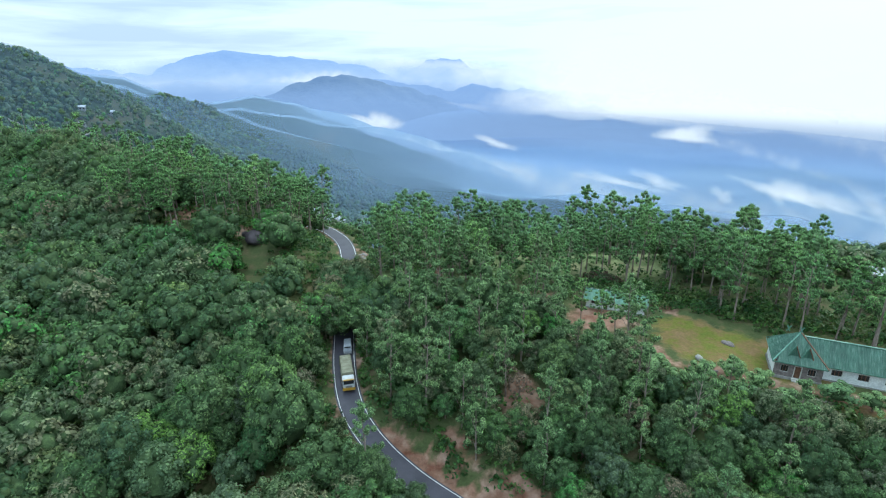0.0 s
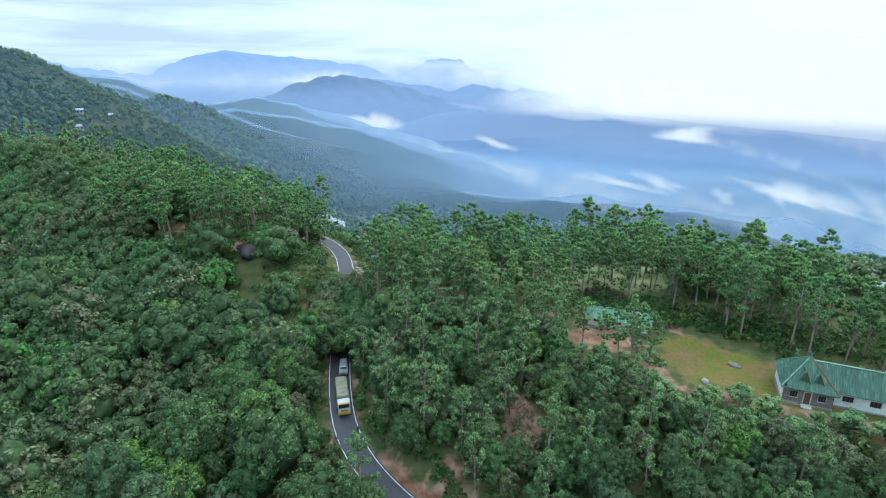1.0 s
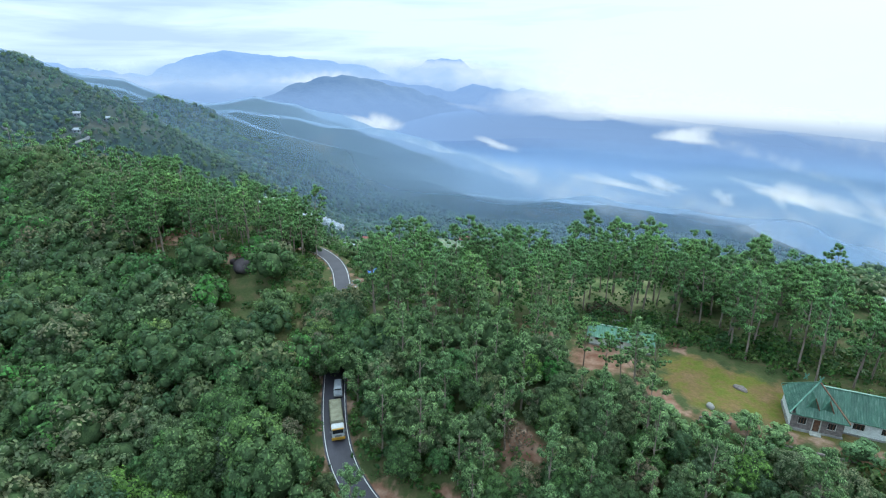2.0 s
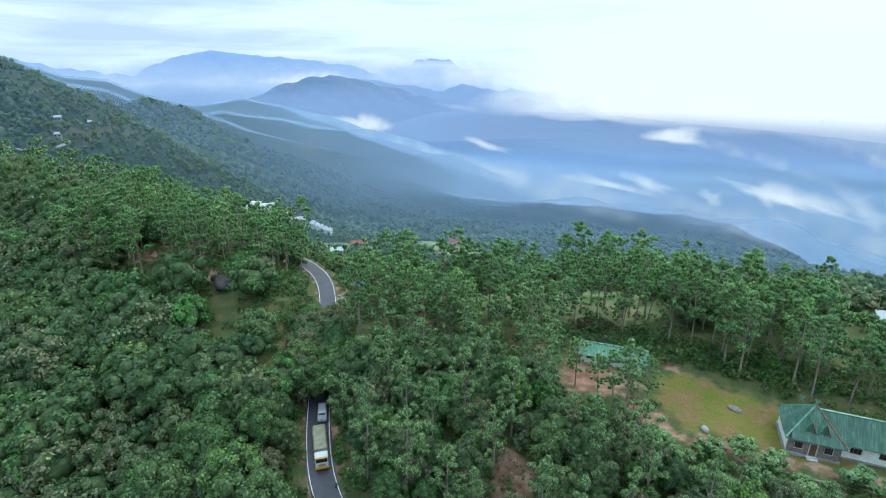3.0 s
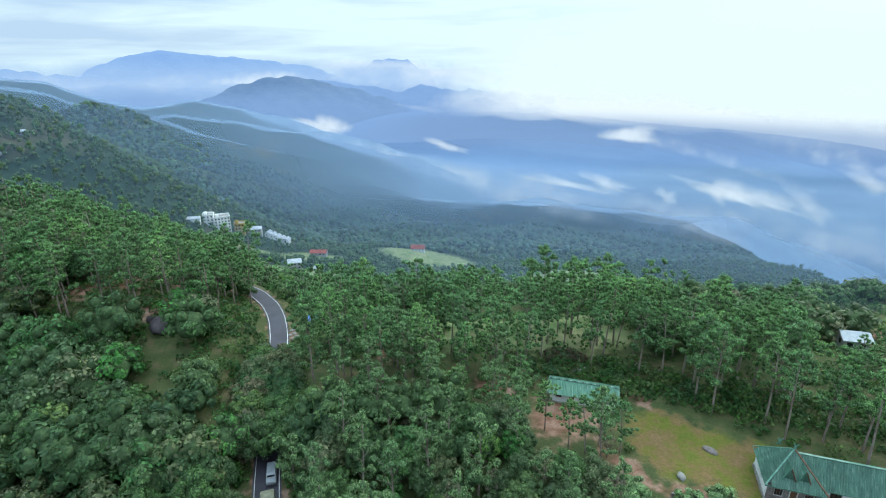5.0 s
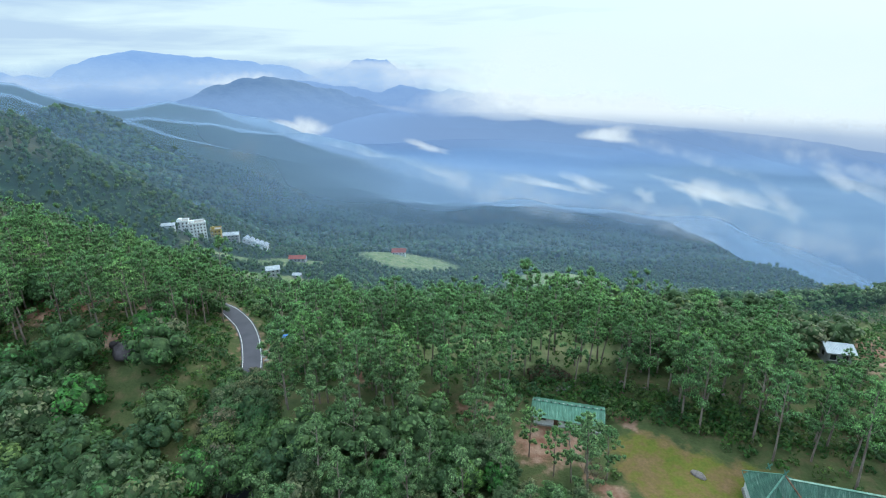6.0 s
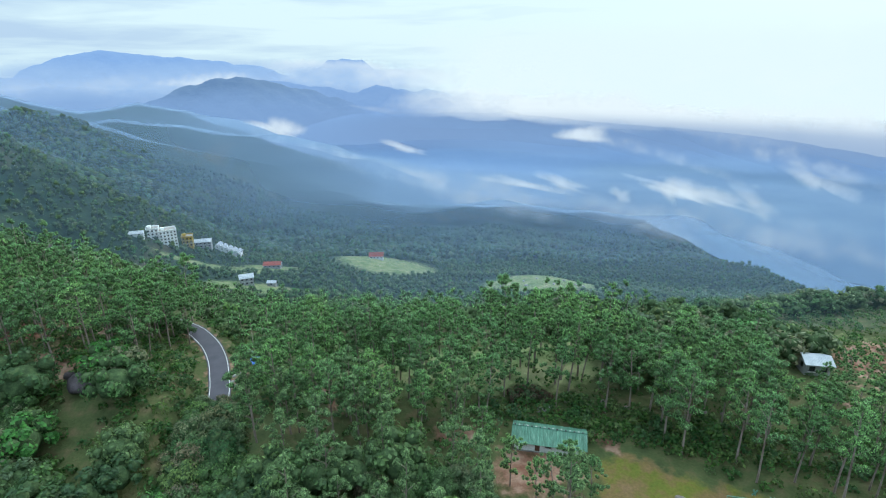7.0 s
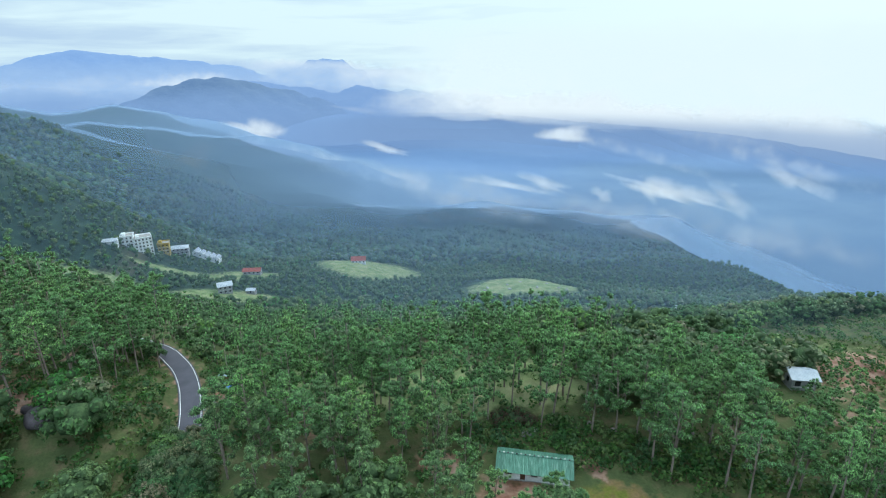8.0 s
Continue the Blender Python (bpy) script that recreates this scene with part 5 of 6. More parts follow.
def green_house():
    """Long whitewashed house with a hipped stone pavilion at its end."""
    base = new("green_roofed_house")
    base.matrix_basis = Matrix.Translation((57.0, 79.0, 9.25)) @ Matrix.Rotation(radians(-24), 4, "Z")
    tagged(base, "long whitewashed house with green corrugated metal roof", "house")
    W, D, H = 7.0, 7.7, 3.0
    part("plinth", box((W + 0.3, D + 0.3, 0.7), (W / 2, D / 2, -0.15), bevel=0.04), M_CONCRETE, base)
    bm = bmesh.new()
    wall_into(bm, W, H, 0.3, [(0.9, 2.1, 1.0, 2.25), (2.95, 3.95, 0.2, 2.35), (4.85, 6.05, 1.0, 2.25)])
    part("stone_wall", bm, M_RUBBLE, base, "rough grey rubble stone front wall")
    bm = bmesh.new()
    wall_into(bm, D - 0.31, H, 0.3, [(2.6, 3.8, 1.0, 2.2)], (0.3, 0.305, 0), radians(90))
    wall_into(bm, W - 0.62, H, 0.3, [], (0.31, D - 0.3, 0))
    wall_into(bm, D - 0.31, H, 0.3, [], (W, 0.305, 0), radians(90))
    part("side_wall", bm, M_WHITE_WALL, base, "white plastered side walls")
    window_into(base, 1.5, 1.63, 1.2, 1.25, 0.1)
    window_into(base, 5.45, 1.63, 1.2, 1.25, 0.1)
    bm = bmesh.new()
    for size, at in (((0.14, 0.16, 2.2), (2.93, 0.06, 1.27)), ((0.14, 0.16, 2.2), (3.97, 0.06, 1.27)), ((1.2, 0.16, 0.12), (3.45, 0.06, 2.4))):
        box_into(bm, size, at)
    frame_ob = part("door_frame", bm, M_CREAM, base, "white door frame")
    door = part("door", box((0.9, 0.06, 2.1), (3.45, 0.14, 1.27), bevel=0.01), M_BROWN_WOOD, base, "dark brown wooden door")
    part("handle", box((0.05, 0.06, 0.16), (3.8, 0.09, 1.25), bevel=0.01), M_CONCRETE, door)
    for k in (0.62, 1.3, 1.95):
        part("panel", box((0.7, 0.03, 0.5), (3.45, 0.1, k), bevel=0.008), M_BROWN_WOOD, door)
    for k in range(2):
        part("step", box((1.5, 0.45 + 0.4 * (1 - k), 0.17), (3.45, -0.3 - 0.2 * (1 - k), -0.15 + 0.17 * k + 0.1), bevel=0.015), M_CREAM, base)
    # hipped roof of the pavilion
    o, z, top = 0.55, H - 0.05, 7.0
    a, b, c, d = (-o, -o, z), (W + o, -o, z), (W + o, D + o, z), (-o, D + o, z)
    peak = (W / 2, D / 2, top)
    for e0, e1 in ((a, b), (b, c), (c, d), (d, a)):
        roof_plane(base, e0, e1, peak, peak, M_GREEN_ROOF)
    for q, mat in ((a, M_GREEN_TRIM), (b, M_BROWN_WOOD), (d, M_GREEN_TRIM)):
        part("hip_cap", beam(Vector(q) + Vector((0, 0, 0.09)), Vector(peak) + Vector((0, 0, 0.09)), 0.26, 0.1), mat, base)
    part("fascia", beam((-o, -o, z - 0.06), (W + o, -o, z - 0.06), 0.05, 0.2), M_GREEN_TRIM, base)
    part("fascia", beam((-o, -o, z - 0.06), (-o, D + o, z - 0.06), 0.05, 0.2), M_GREEN_TRIM, base)
    # crossed boards on the ridge
    for x, y, zz in ((W / 2, D / 2, top), (W / 2 - 1.5, D / 2 + 2.0, top - 0.9)):
        part("finial", beam((x - 0.25, y, zz - 0.1), (x + 0.3, y - 0.2, zz + 1.1), 0.07, 0.2), M_GREEN_TRIM, base)
        part("finial", beam((x + 0.25, y, zz - 0.1), (x - 0.3, y - 0.2, zz + 1.1), 0.07, 0.2), M_GREEN_TRIM, base)
    # two small gablets on the front slope
    slope = (top - z) / (D / 2 + o)
    for gx in (2.55, 4.45):
        y0 = 0.45
        zb = z + slope * (y0 + o) + 0.05
        yb = y0 + 1.9 / slope
        apex, back = (gx, y0, zb + 1.9), (gx, yb, zb + 1.95)
        for sx in (-0.9, 0.9):
            bm = bmesh.new()
            v = [bm.verts.new(q) for q in (apex, back, (gx + sx, y0, zb), (gx, y0, zb + 1.82), (gx, yb, zb + 1.87), (gx + sx * 0.93, y0, zb - 0.06))]
            bm.faces.new((v[0], v[1], v[2]))
            bm.faces.new((v[3], v[5], v[4]))
            bm.faces.new((v[0], v[2], v[5], v[3]))
            bmesh.ops.recalc_face_normals(bm, faces=bm.faces)
            part("gablet_roof", bm, M_GREEN_ROOF, base)
            part("barge_board", beam((gx + sx * 1.06, y0 - 0.06, zb - 0.2), (gx, y0 - 0.06, zb + 2.0), 0.07, 0.17), M_GREEN_TRIM if sx < 0 else M_BROWN_WOOD, base)
        bm = bmesh.new()
        v = [bm.verts.new(q) for q in ((gx - 0.8, y0 + 0.12, zb), (gx + 0.8, y0 + 0.12, zb), (gx, y0 + 0.12, zb + 1.8), (gx - 0.8, y0 + 0.17, zb), (gx + 0.8, y0 + 0.17, zb), (gx, y0 + 0.17, zb + 1.8))]
        bm.faces.new(v[:3])
        bm.faces.new(v[3:][::-1])
        part("gablet_panel", bm, M_GREEN_ROOF, base, "shaded green gablet panel")
    # long wing
    L, y0, WD = 24.0, 1.7, 6.0
    x0 = W
    part("wing_plinth", box((L, WD + 0.2, 0.7), (x0 + L / 2 + 0.16, y0 + WD / 2, -0.15), bevel=0.03), M_CONCRETE, base)
    cols = [1.5 + 3.7 * k for k in range(6)]
    bm = bmesh.new()
    wall_into(bm, L, 2.9, 0.25, [(c, c + 1.6, 1.05, 2.2) for c in cols], (x0 + 0.003, y0, 0))
    part("wing_wall", bm, M_WHITE_WALL, base, "whitewashed long front wall")
    bm = bmesh.new()
    wall_into(bm, L, 2.9, 0.25, [], (x0 + 0.003, y0 + WD - 0.25, 0))
    wall_into(bm, WD - 0.52, 2.9, 0.25, [], (x0 + L, y0 + 0.26, 0), radians(90))
    part("back_wall", bm, M_WHITE_WALL, base)
    for c in cols:
        window_into(base, x0 + c + 0.8, 1.63, 1.6, 1.15, y0 + 0.08)
    ze, zr = 2.85, 6.4
    mid = D / 2
    roof_plane(base, (W / 2 + 0.35, y0 - 0.7, ze), (x0 + L + 0.5, y0 - 0.7, ze), (W / 2 + 0.35, mid, zr), (x0 + L + 0.5, mid, zr), M_GREEN_ROOF)
    roof_plane(base, (x0 + L + 0.5, y0 + WD + 0.7, ze), (W / 2 + 0.35, y0 + WD + 0.7, ze), (x0 + L + 0.5, mid, zr), (W / 2 + 0.35, mid, zr), M_GREEN_ROOF)
    part("ridge_cap", beam((W / 2 + 0.4, mid, zr + 0.08), (x0 + L + 0.5, mid, zr + 0.08), 0.4, 0.09), M_GREEN_TRIM, base)
    part("fascia", beam((W + o, y0 - 0.72, ze - 0.05), (x0 + L + 0.5, y0 - 0.72, ze - 0.05), 0.05, 0.18), M_GREEN_TRIM, base)


green_house()


def green_shed():
    base = new("shed")
    base.matrix_basis = Matrix.Translation((31.9, 106.2, 9.1)) @ Matrix.Rotation(radians(-22), 4, "Z")
    tagged(base, "low white shed with faded green corrugated roof", "shed")
    L, D, H = 12.0, 4.4, 2.1
    part("plinth", box((L + 0.3, D + 0.3, 0.6), (L / 2, D / 2, -0.12)), M_CONCRETE, base)
    holes = [(1.0, 2.2, 1.0, 1.8), (3.6, 4.5, 0.18, 1.95), (5.4, 6.6, 1.0, 1.8), (8.6, 9.8, 1.0, 1.8)]
    part("front_wall", wall_into(bmesh.new(), L, H, 0.2, holes), M_WHITE_WALL, base, "white plastered front wall")
    bm = bmesh.new()
    wall_into(bm, L, H, 0.2, [], (0, D - 0.2, 0))
    wall_into(bm, D - 0.41, H, 0.2, [], (0.2, 0.205, 0), radians(90))
    wall_into(bm, D - 0.41, H, 0.2, [], (L, 0.205, 0), radians(90))
    part("back_wall", bm, M_WHITE_WALL, base)
    for h in holes:
        if h[2] > 0.5:
            window_into(base, (h[0] + h[1]) / 2, 1.4, 1.2, 0.8, 0.06)
    part("door", box((0.85, 0.06, 1.75), (4.05, 0.1, 1.06), bevel=0.01), M_BROWN_WOOD, base)
    o, ze, zr, mid = 0.7, 2.0, 3.2, D * 0.62
    roof_plane(base, (-o, -o, ze), (L + o, -o, ze), (-o, mid, zr), (L + o, mid, zr), M_PALE_ROOF)
    roof_plane(base, (L + o, D + o, ze + 0.3), (-o, D + o, ze + 0.3), (L + o, mid, zr), (-o, mid, zr), M_PALE_ROOF)
    part("ridge_cap", beam((-o, mid, zr + 0.08), (L + o, mid, zr + 0.08), 0.3, 0.08), M_GREEN_TRIM, base)
    for k in range(17):
        part("ridge_stone", box((0.3, 0.22, 0.14), (-0.2 + 0.76 * k, mid - 0.02 + 0.06 * math.sin(3 * k), zr + 0.17), 0.4 * math.sin(5 * k), 0.03), M_CREAM if k % 2 else M_STONE, base)


green_shed()


def block(name, label, x, y, turn, w, d, floors, cols, wall, roof, sink=1.0, parapet=True, pitched=0.0, floor_h=2.9):
    """A plain hillside building with its storeys, windows and roof."""
    base = new(name)
    base.matrix_basis = Matrix.Translation((x, y, height(x, y))) @ Matrix.Rotation(radians(turn), 4, "Z")
    tagged(base, label, "building")
    h = floors * floor_h
    holes = [(w * (c + 0.5) / cols - 0.65, w * (c + 0.5) / cols + 0.65, f * floor_h + 0.95, f * floor_h + 2.25) for f in range(floors) for c in range(cols)]
    bm = bmesh.new()
    wall_into(bm, w, h, 0.3, holes, (-w / 2, 0, 0))
    wall_into(bm, w, h, 0.3, [], (-w / 2, d - 0.3, 0))
    side = [(1.2, 2.5, f * floor_h + 0.95, f * floor_h + 2.25) for f in range(floors)]
    wall_into(bm, d - 0.61, h, 0.3, side, (-w / 2 + 0.3, 0.305, 0), radians(90))
    wall_into(bm, d - 0.61, h, 0.3, side, (w / 2, 0.305, 0), radians(90))
    box_into(bm, (w, d, 3.0 + sink), (0, d / 2, -(3.0 + sink) / 2 - 0.003))
    part("wall", bm, wall, base)
    for x0, x1, z0, z1 in holes:
        win = part("window", box((x1 - x0, 0.05, z1 - z0), (-w / 2 + (x0 + x1) / 2, 0.18, (z0 + z1) / 2)), M_GLASS, base)
        part("sill", box((x1 - x0 + 0.3, 0.3, 0.1), (-w / 2 + (x0 + x1) / 2, -0.1, z0 - 0.05)), M_CREAM, win)
    for s in (-1, 1):
        for x0, x1, z0, z1 in side:
            part("window", box((0.05, x1 - x0, z1 - z0), (s * (w / 2 - 0.16), 0.305 + (x0 + x1) / 2, (z0 + z1) / 2)), M_GLASS, base)
    for f in range(1, floors):
        part("ledge", box((w + 0.3, 0.25, 0.12), (0, -0.127, f * floor_h)), M_CREAM, base)
    if pitched:
        roof_plane(base, (-w / 2 - 0.6, -0.7, h), (w / 2 + 0.6, -0.7, h), (-w / 2 - 0.6, d / 2, h + pitched), (w / 2 + 0.6, d / 2, h + pitched), roof, 1.2)
        roof_plane(base, (w / 2 + 0.6, d + 0.7, h), (-w / 2 - 0.6, d + 0.7, h), (w / 2 + 0.6, d / 2, h + pitched), (-w / 2 - 0.6, d / 2, h + pitched), roof, 1.2)
        bm = bmesh.new()
        for s in (-1, 1):
            v = [bm.verts.new((s * (w / 2 - k), yy, zz)) for k in (0.02, 0.2) for yy, zz in ((0.05, h), (d - 0.05, h), (d / 2, h + pitched - 0.1))]
            bm.faces.new(v[:3])
            bm.faces.new(v[3:])
        part("gable", bm, wall, base)
    else:
        part("roof_slab", box((w + 0.8, d + 0.8, 0.22), (0, d / 2, h + 0.113), bevel=0.03), roof, base)
        if parapet:
            bm = bmesh.new()
            for size, at in (((w + 0.6, 0.2, 0.8), (0, -0.2, h + 0.63)), ((w + 0.6, 0.2, 0.8), (0, d + 0.2, h + 0.63)), ((0.2, d, 0.8), (-w / 2 - 0.2, d / 2, h + 0.63)), ((0.2, d, 0.8), (w / 2 + 0.2, d / 2, h + 0.63))):
                box_into(bm, size, at)
            part("parapet", bm, wall, base)
            part("stair_head", box((2.6, 2.6, 2.2), (-w / 4, d / 2, h + 1.33), bevel=0.03), wall, base)
    return base


block("hotel", "white five-storey hotel with a flat roof", -151, 499, 24, 13.5, 11, 5, 5, M_BRIGHT_WALL, M_CONCRETE, floor_h=2.8)
block("apartment_house", "white three-storey house beside the hotel", -162.5, 497, 12, 9, 9, 3, 3, M_BRIGHT_WALL, M_CONCRETE, floor_h=2.9)
block("apartment_house", "yellow three-storey house beside the hotel", -143, 520, 10, 9, 9, 3, 3, M_YELLOW_WALL, M_CONCRETE, floor_h=3.0)
block("guest_house", "low grey guest house with a pale sheet roof", -134, 534, 6, 14, 9, 2, 4, M_GREY_WALL, M_WHITE_SHEET, pitched=2.0)
for k in range(5):
    block("guest_house", "white terraced guest house with a pointed gable", -121.5 + 4.6 * k, 548 - 1.2 * k, 76, 8, 4.4, 2, 2, M_BRIGHT_WALL, M_WHITE_SHEET, pitched=2.2)
block("cottage", "small white cottage with a pale roof", -171, 484, 10, 11, 7, 1, 2, M_WHITE_WALL, M_WHITE_SHEET, pitched=1.5)
block("cottage", "white cottage with a red pitched roof on grassland", 29, 585, -8, 15, 9, 1, 4, M_WHITE_WALL, M_RED_TILE, pitched=3.6)
block("cottage", "low cottage with a rust-red roof", -69, 500, -6, 15, 8, 1, 4, M_GREY_WALL, M_RED_TILE, pitched=2.2)
block("cottage", "grey two-storey cottage with a pale broken roof", -73, 408, 14, 9.5, 8, 2, 3, M_GREY_WALL, M_WHITE_SHEET, pitched=2.0)
block("hut", "small hut with a white sheet roof", -57.5, 415, -10, 6, 4.5, 1, 1, M_GREY_WALL, M_WHITE_SHEET, pitched=1.2, floor_h=2.6)
block("barn", "open barn with a white sheet roof among trees", 105.5, 117, -20, 5.0, 4.4, 1, 2, M_GREY_WALL, M_WHITE_SHEET, pitched=1.2)
block("hut", "small grey hut with a sheet roof among trees", 98, 124, 30, 3.0, 3.2, 1, 1, M_GREY_WALL, M_WHITE_SHEET, pitched=0.8, floor_h=2.4)
for x, y, w in ((-421, 1948, 17), (-446, 1922, 14), (-404, 1966, 12)):
    block("hill_house", "small white house on the far ridge", x, y, 10, w, 9, 2, 3, M_WHITE_WALL, M_WHITE_SHEET, pitched=1.6)
for x, y, w in ((-284, 472, 5), (-297, 455, 4.5), (-288, 437, 5)):
    block("hill_house", "small pale house on the hill above the road", x, y, 25, w, 4, 1, 2, M_GREY_WALL, M_WHITE_SHEET, pitched=1.4)
for k in range(6):
    block("works_hut", "small white hut on the bare building site", 233 + 4.2 * k, 322 - 1.6 * (k % 3), 8 * k, 2.4, 2.2, 1, 1, M_WHITE_WALL, M_WHITE_SHEET, pitched=0.6, floor_h=2.4)



# ---- stones, walls and clutter ----


def boulder(name, label, x, y, size, seed, material, sink=0.25):
    v, f = ICO2
    r = np.random.default_rng(seed)
    k = 1 + 0.16 * np.sin(3 * v[:, 0] + seed) * np.cos(2 * v[:, 1]) + 0.07 * r.normal(size=len(v))
    w = v * k[:, None] * np.array(size) / 2
    w[:, 2] = np.clip(w[:, 2], -size[2] * 0.3, size[2] * 0.46)
    ob = new(name, mesh_of(name, w, f, material, True))
    ob.matrix_basis = Matrix.Translation((x, y, height(x, y) + size[2] * (0.3 - sink))) @ Matrix.Rotation(r.uniform(0, 6.28), 4, "Z")
    return tagged(ob, label, "rock", "boulders on the slopes")


boulder("boulder", "large rounded dark granite boulder among shrubs", -47.2, 128, (6.0, 4.6, 4.4), 3, M_STONE, 0.05)
boulder("boulder", "dark granite boulder beside the larger one", -50.5, 131.5, (2.6, 2.2, 2.0), 4, M_STONE)
boulder("boulder", "pale rounded rock on the lawn", 46.9, 84.5, (1.7, 1.3, 1.1), 5, M_CONCRETE)
boulder("boulder", "brown rock at the edge of the lawn", 54.9, 89.9, (2.6, 1.6, 1.2), 6, M_RUBBLE)
boulder("boulder", "grey rock on the grassy hilltop", -82, 156, (4.2, 3.4, 2.6), 7, M_STONE)
for q in range(5):
    boulder("boulder", "dark rock on the grassy hilltop", -164 + 4.2 * q + 1.5 * math.sin(5 * q), 205 + 3 * math.cos(4 * q), (3.6 - 0.4 * q, 2.8, 2.2), 10 + q, M_STONE)
for q in range(7):
    boulder("boulder", "pale rubble stone heaped at the road bend", -22.0 + 1.0 * math.sin(2.1 * q), 137.0 + 0.75 * q, (1.3 - 0.1 * (q % 3), 1.0, 0.55), 30 + q, M_CONCRETE, 0.1)
for q in range(9):
    boulder("boulder", "pale rock on the pasture knoll", 160 + 34 * math.sin(2.3 * q), 422 + 12 * math.cos(3.7 * q), (2.6 + 0.8 * (q % 3), 2.2, 1.6), 50 + q, M_CONCRETE)


def rubble_wall(name, label, x0, y0, x1, y1, high, seed, sink=0.5):
    """A dry stone wall: courses of single uneven stones."""
    r = random.Random(seed)
    length, turn = math.hypot(x1 - x0, y1 - y0), math.atan2(y1 - y0, x1 - x0)
    base = tagged(new(name), label, "wall", kind="structure")
    zs = [height(x0 + (x1 - x0) * k, y0 + (y1 - y0) * k) for k in (0, 0.5, 1)]
    base.matrix_basis = Matrix.Translation((x0, y0, min(zs) - sink)) @ Matrix.Rotation(turn, 4, "Z")
    stones = []
    for k in range(4):
        me = bpy.data.meshes.new("stone")
        bm = box((0.56, 0.4, 0.3), (0, 0, 0), bevel=0.05)
        for v in bm.verts:
            v.co += Vector((r.uniform(-0.04, 0.04), r.uniform(-0.04, 0.04), r.uniform(-0.03, 0.03)))
        bm.to_mesh(me)
        bm.free()
        me.materials.append(M_RUBBLE)
        stones.append(me)
    part("core", box((length, 0.25, high + sink - 0.1), (length / 2, 0, (high + sink) / 2 - 0.05)), M_RUBBLE, base)
    z, row = 0.15, 0
    while z < high + sink:
        x = 0.3 * (row % 2)
        while x < length:
            ob = new("stone", stones[r.randrange(4)])
            ob.parent = base
            ob.matrix_basis = Matrix.Translation((x, r.uniform(-0.05, 0.05), z)) @ Matrix.Rotation(r.uniform(-0.1, 0.1), 4, "Z")
            x += 0.6
        z += 0.31
        row += 1


rubble_wall("wall_terrace", "low dry stone retaining wall below the house yard", 45.8, 78.4, 64, 70.3, 0.5, 5)
rubble_wall("wall_yard", "short grey stone wall at the yard edge", 43.5, 80.8, 47.5, 79.3, 0.9, 6)


def tarp_stall(x, y, turn, w, d, h, cloth, label):
    base = new("stall")
    base.matrix_basis = Matrix.Translation((x, y, height(x, y))) @ Matrix.Rotation(turn, 4, "Z")
    tagged(base, label, "stall")
    for sx in (-1, 1):
        for sy in (-1, 1):
            part("pole", beam((sx * w / 2, sy * d / 2, -0.2), (sx * w / 2, sy * d / 2, h + 0.1 * sy), 0.08, 0.08), M_BROWN_WOOD, base)
    bm = bmesh.new()
    bmesh.ops.create_grid(bm, x_segments=10, y_segments=8, size=0.5, matrix=Matrix.Diagonal((w * 1.2, d * 1.25, 1, 1)))
    for v in bm.verts:
        u, q = v.co.x / w, v.co.y / d
        v.co.z = h + 0.12 + 0.12 * q * 2 + 0.13 * math.sin(7 * u) * math.cos(5 * q) - 0.5 * max(0, abs(u) - 0.5) * 2
    bmesh.ops.solidify(bm, geom=list(bm.faces), thickness=0.02)
    part("tarpaulin", bm, cloth, base)
    part("counter", box((w * 0.85, 0.5, 0.8), (0, -d * 0.3, 0.4), bevel=0.02), M_BROWN_WOOD, base)


M_BLUE_TARP = mottled("blue_tarpaulin", (0.02, 0.07, 0.24), (0.06, 0.18, 0.45), 1.6, 0.4, 0.01)
M_PALE_TARP = mottled("pale_blue_tarpaulin", (0.12, 0.19, 0.24), (0.26, 0.33, 0.37), 1.6, 0.5, 0.01)
tarp_stall(-18.0, 143.5, 0.4, 2.4, 2.0, 2.0, M_BLUE_TARP, "roadside stall under a crumpled blue tarpaulin")
tarp_stall(-21.5, 152.0, 0.9, 1.7, 1.3, 1.5, M_PALE_TARP, "roadside stall under a pale blue tarpaulin")
tarp_stall(-19.4, 147.5, 0.2, 1.6, 1.4, 1.5, M_PALE_TARP, "small roadside stall under a pale sheet")
tarp_stall(107, 98, 0.5, 2.0, 1.6, 1.2, M_BLUE_TARP, "low shelter under a blue tarpaulin")



def track(name, label, line, width):
    """A short stretch of hill road laid over the land."""
    line = np.array(line, dtype=float)
    seg = np.concatenate([[0], np.cumsum(np.hypot(*np.diff(line, axis=0).T))])
    s = np.arange(0, seg[-1], 1.5)
    pts = np.mean([np.stack([np.interp(s + o, seg, line[:, k]) for k in range(2)], 1) for o in (-5, -2.5, 0, 2.5, 5)], axis=0)
    d = np.gradient(pts, axis=0)
    d /= np.linalg.norm(d, axis=1, keepdims=True)
    side = np.stack([d[:, 1], -d[:, 0]], 1)
    V, F = [], []
    for p, n in zip(pts, side):
        top = max(height(*(p + n * w)) for w in (-width / 2, 0, width / 2)) + 0.06
        for w, z in ((-width / 2, -0.8), (-width / 2, 0), (width / 2, 0), (width / 2, -0.8)):
            V.append((*(p + n * w), top + z))
    for i in range(len(pts) - 1):
        for k in range(3):
            F.append((4 * i + k, 4 * i + k + 1, 4 * i + 4 + k + 1, 4 * i + 4 + k))
    tagged(new(name, mesh_of(name, V, F, M_CONCRETE)), label, "road", kind="structure")


track("road_upper", "pale hill road winding over the far slope", [(-322, 404), (-304, 406), (-288, 416), (-281, 431), (-279, 442)], 5.0)
track("road_crest", "short stretch of grey road on the hilltop", [(-116, 204), (-108, 190), (-103, 178)], 4.0)

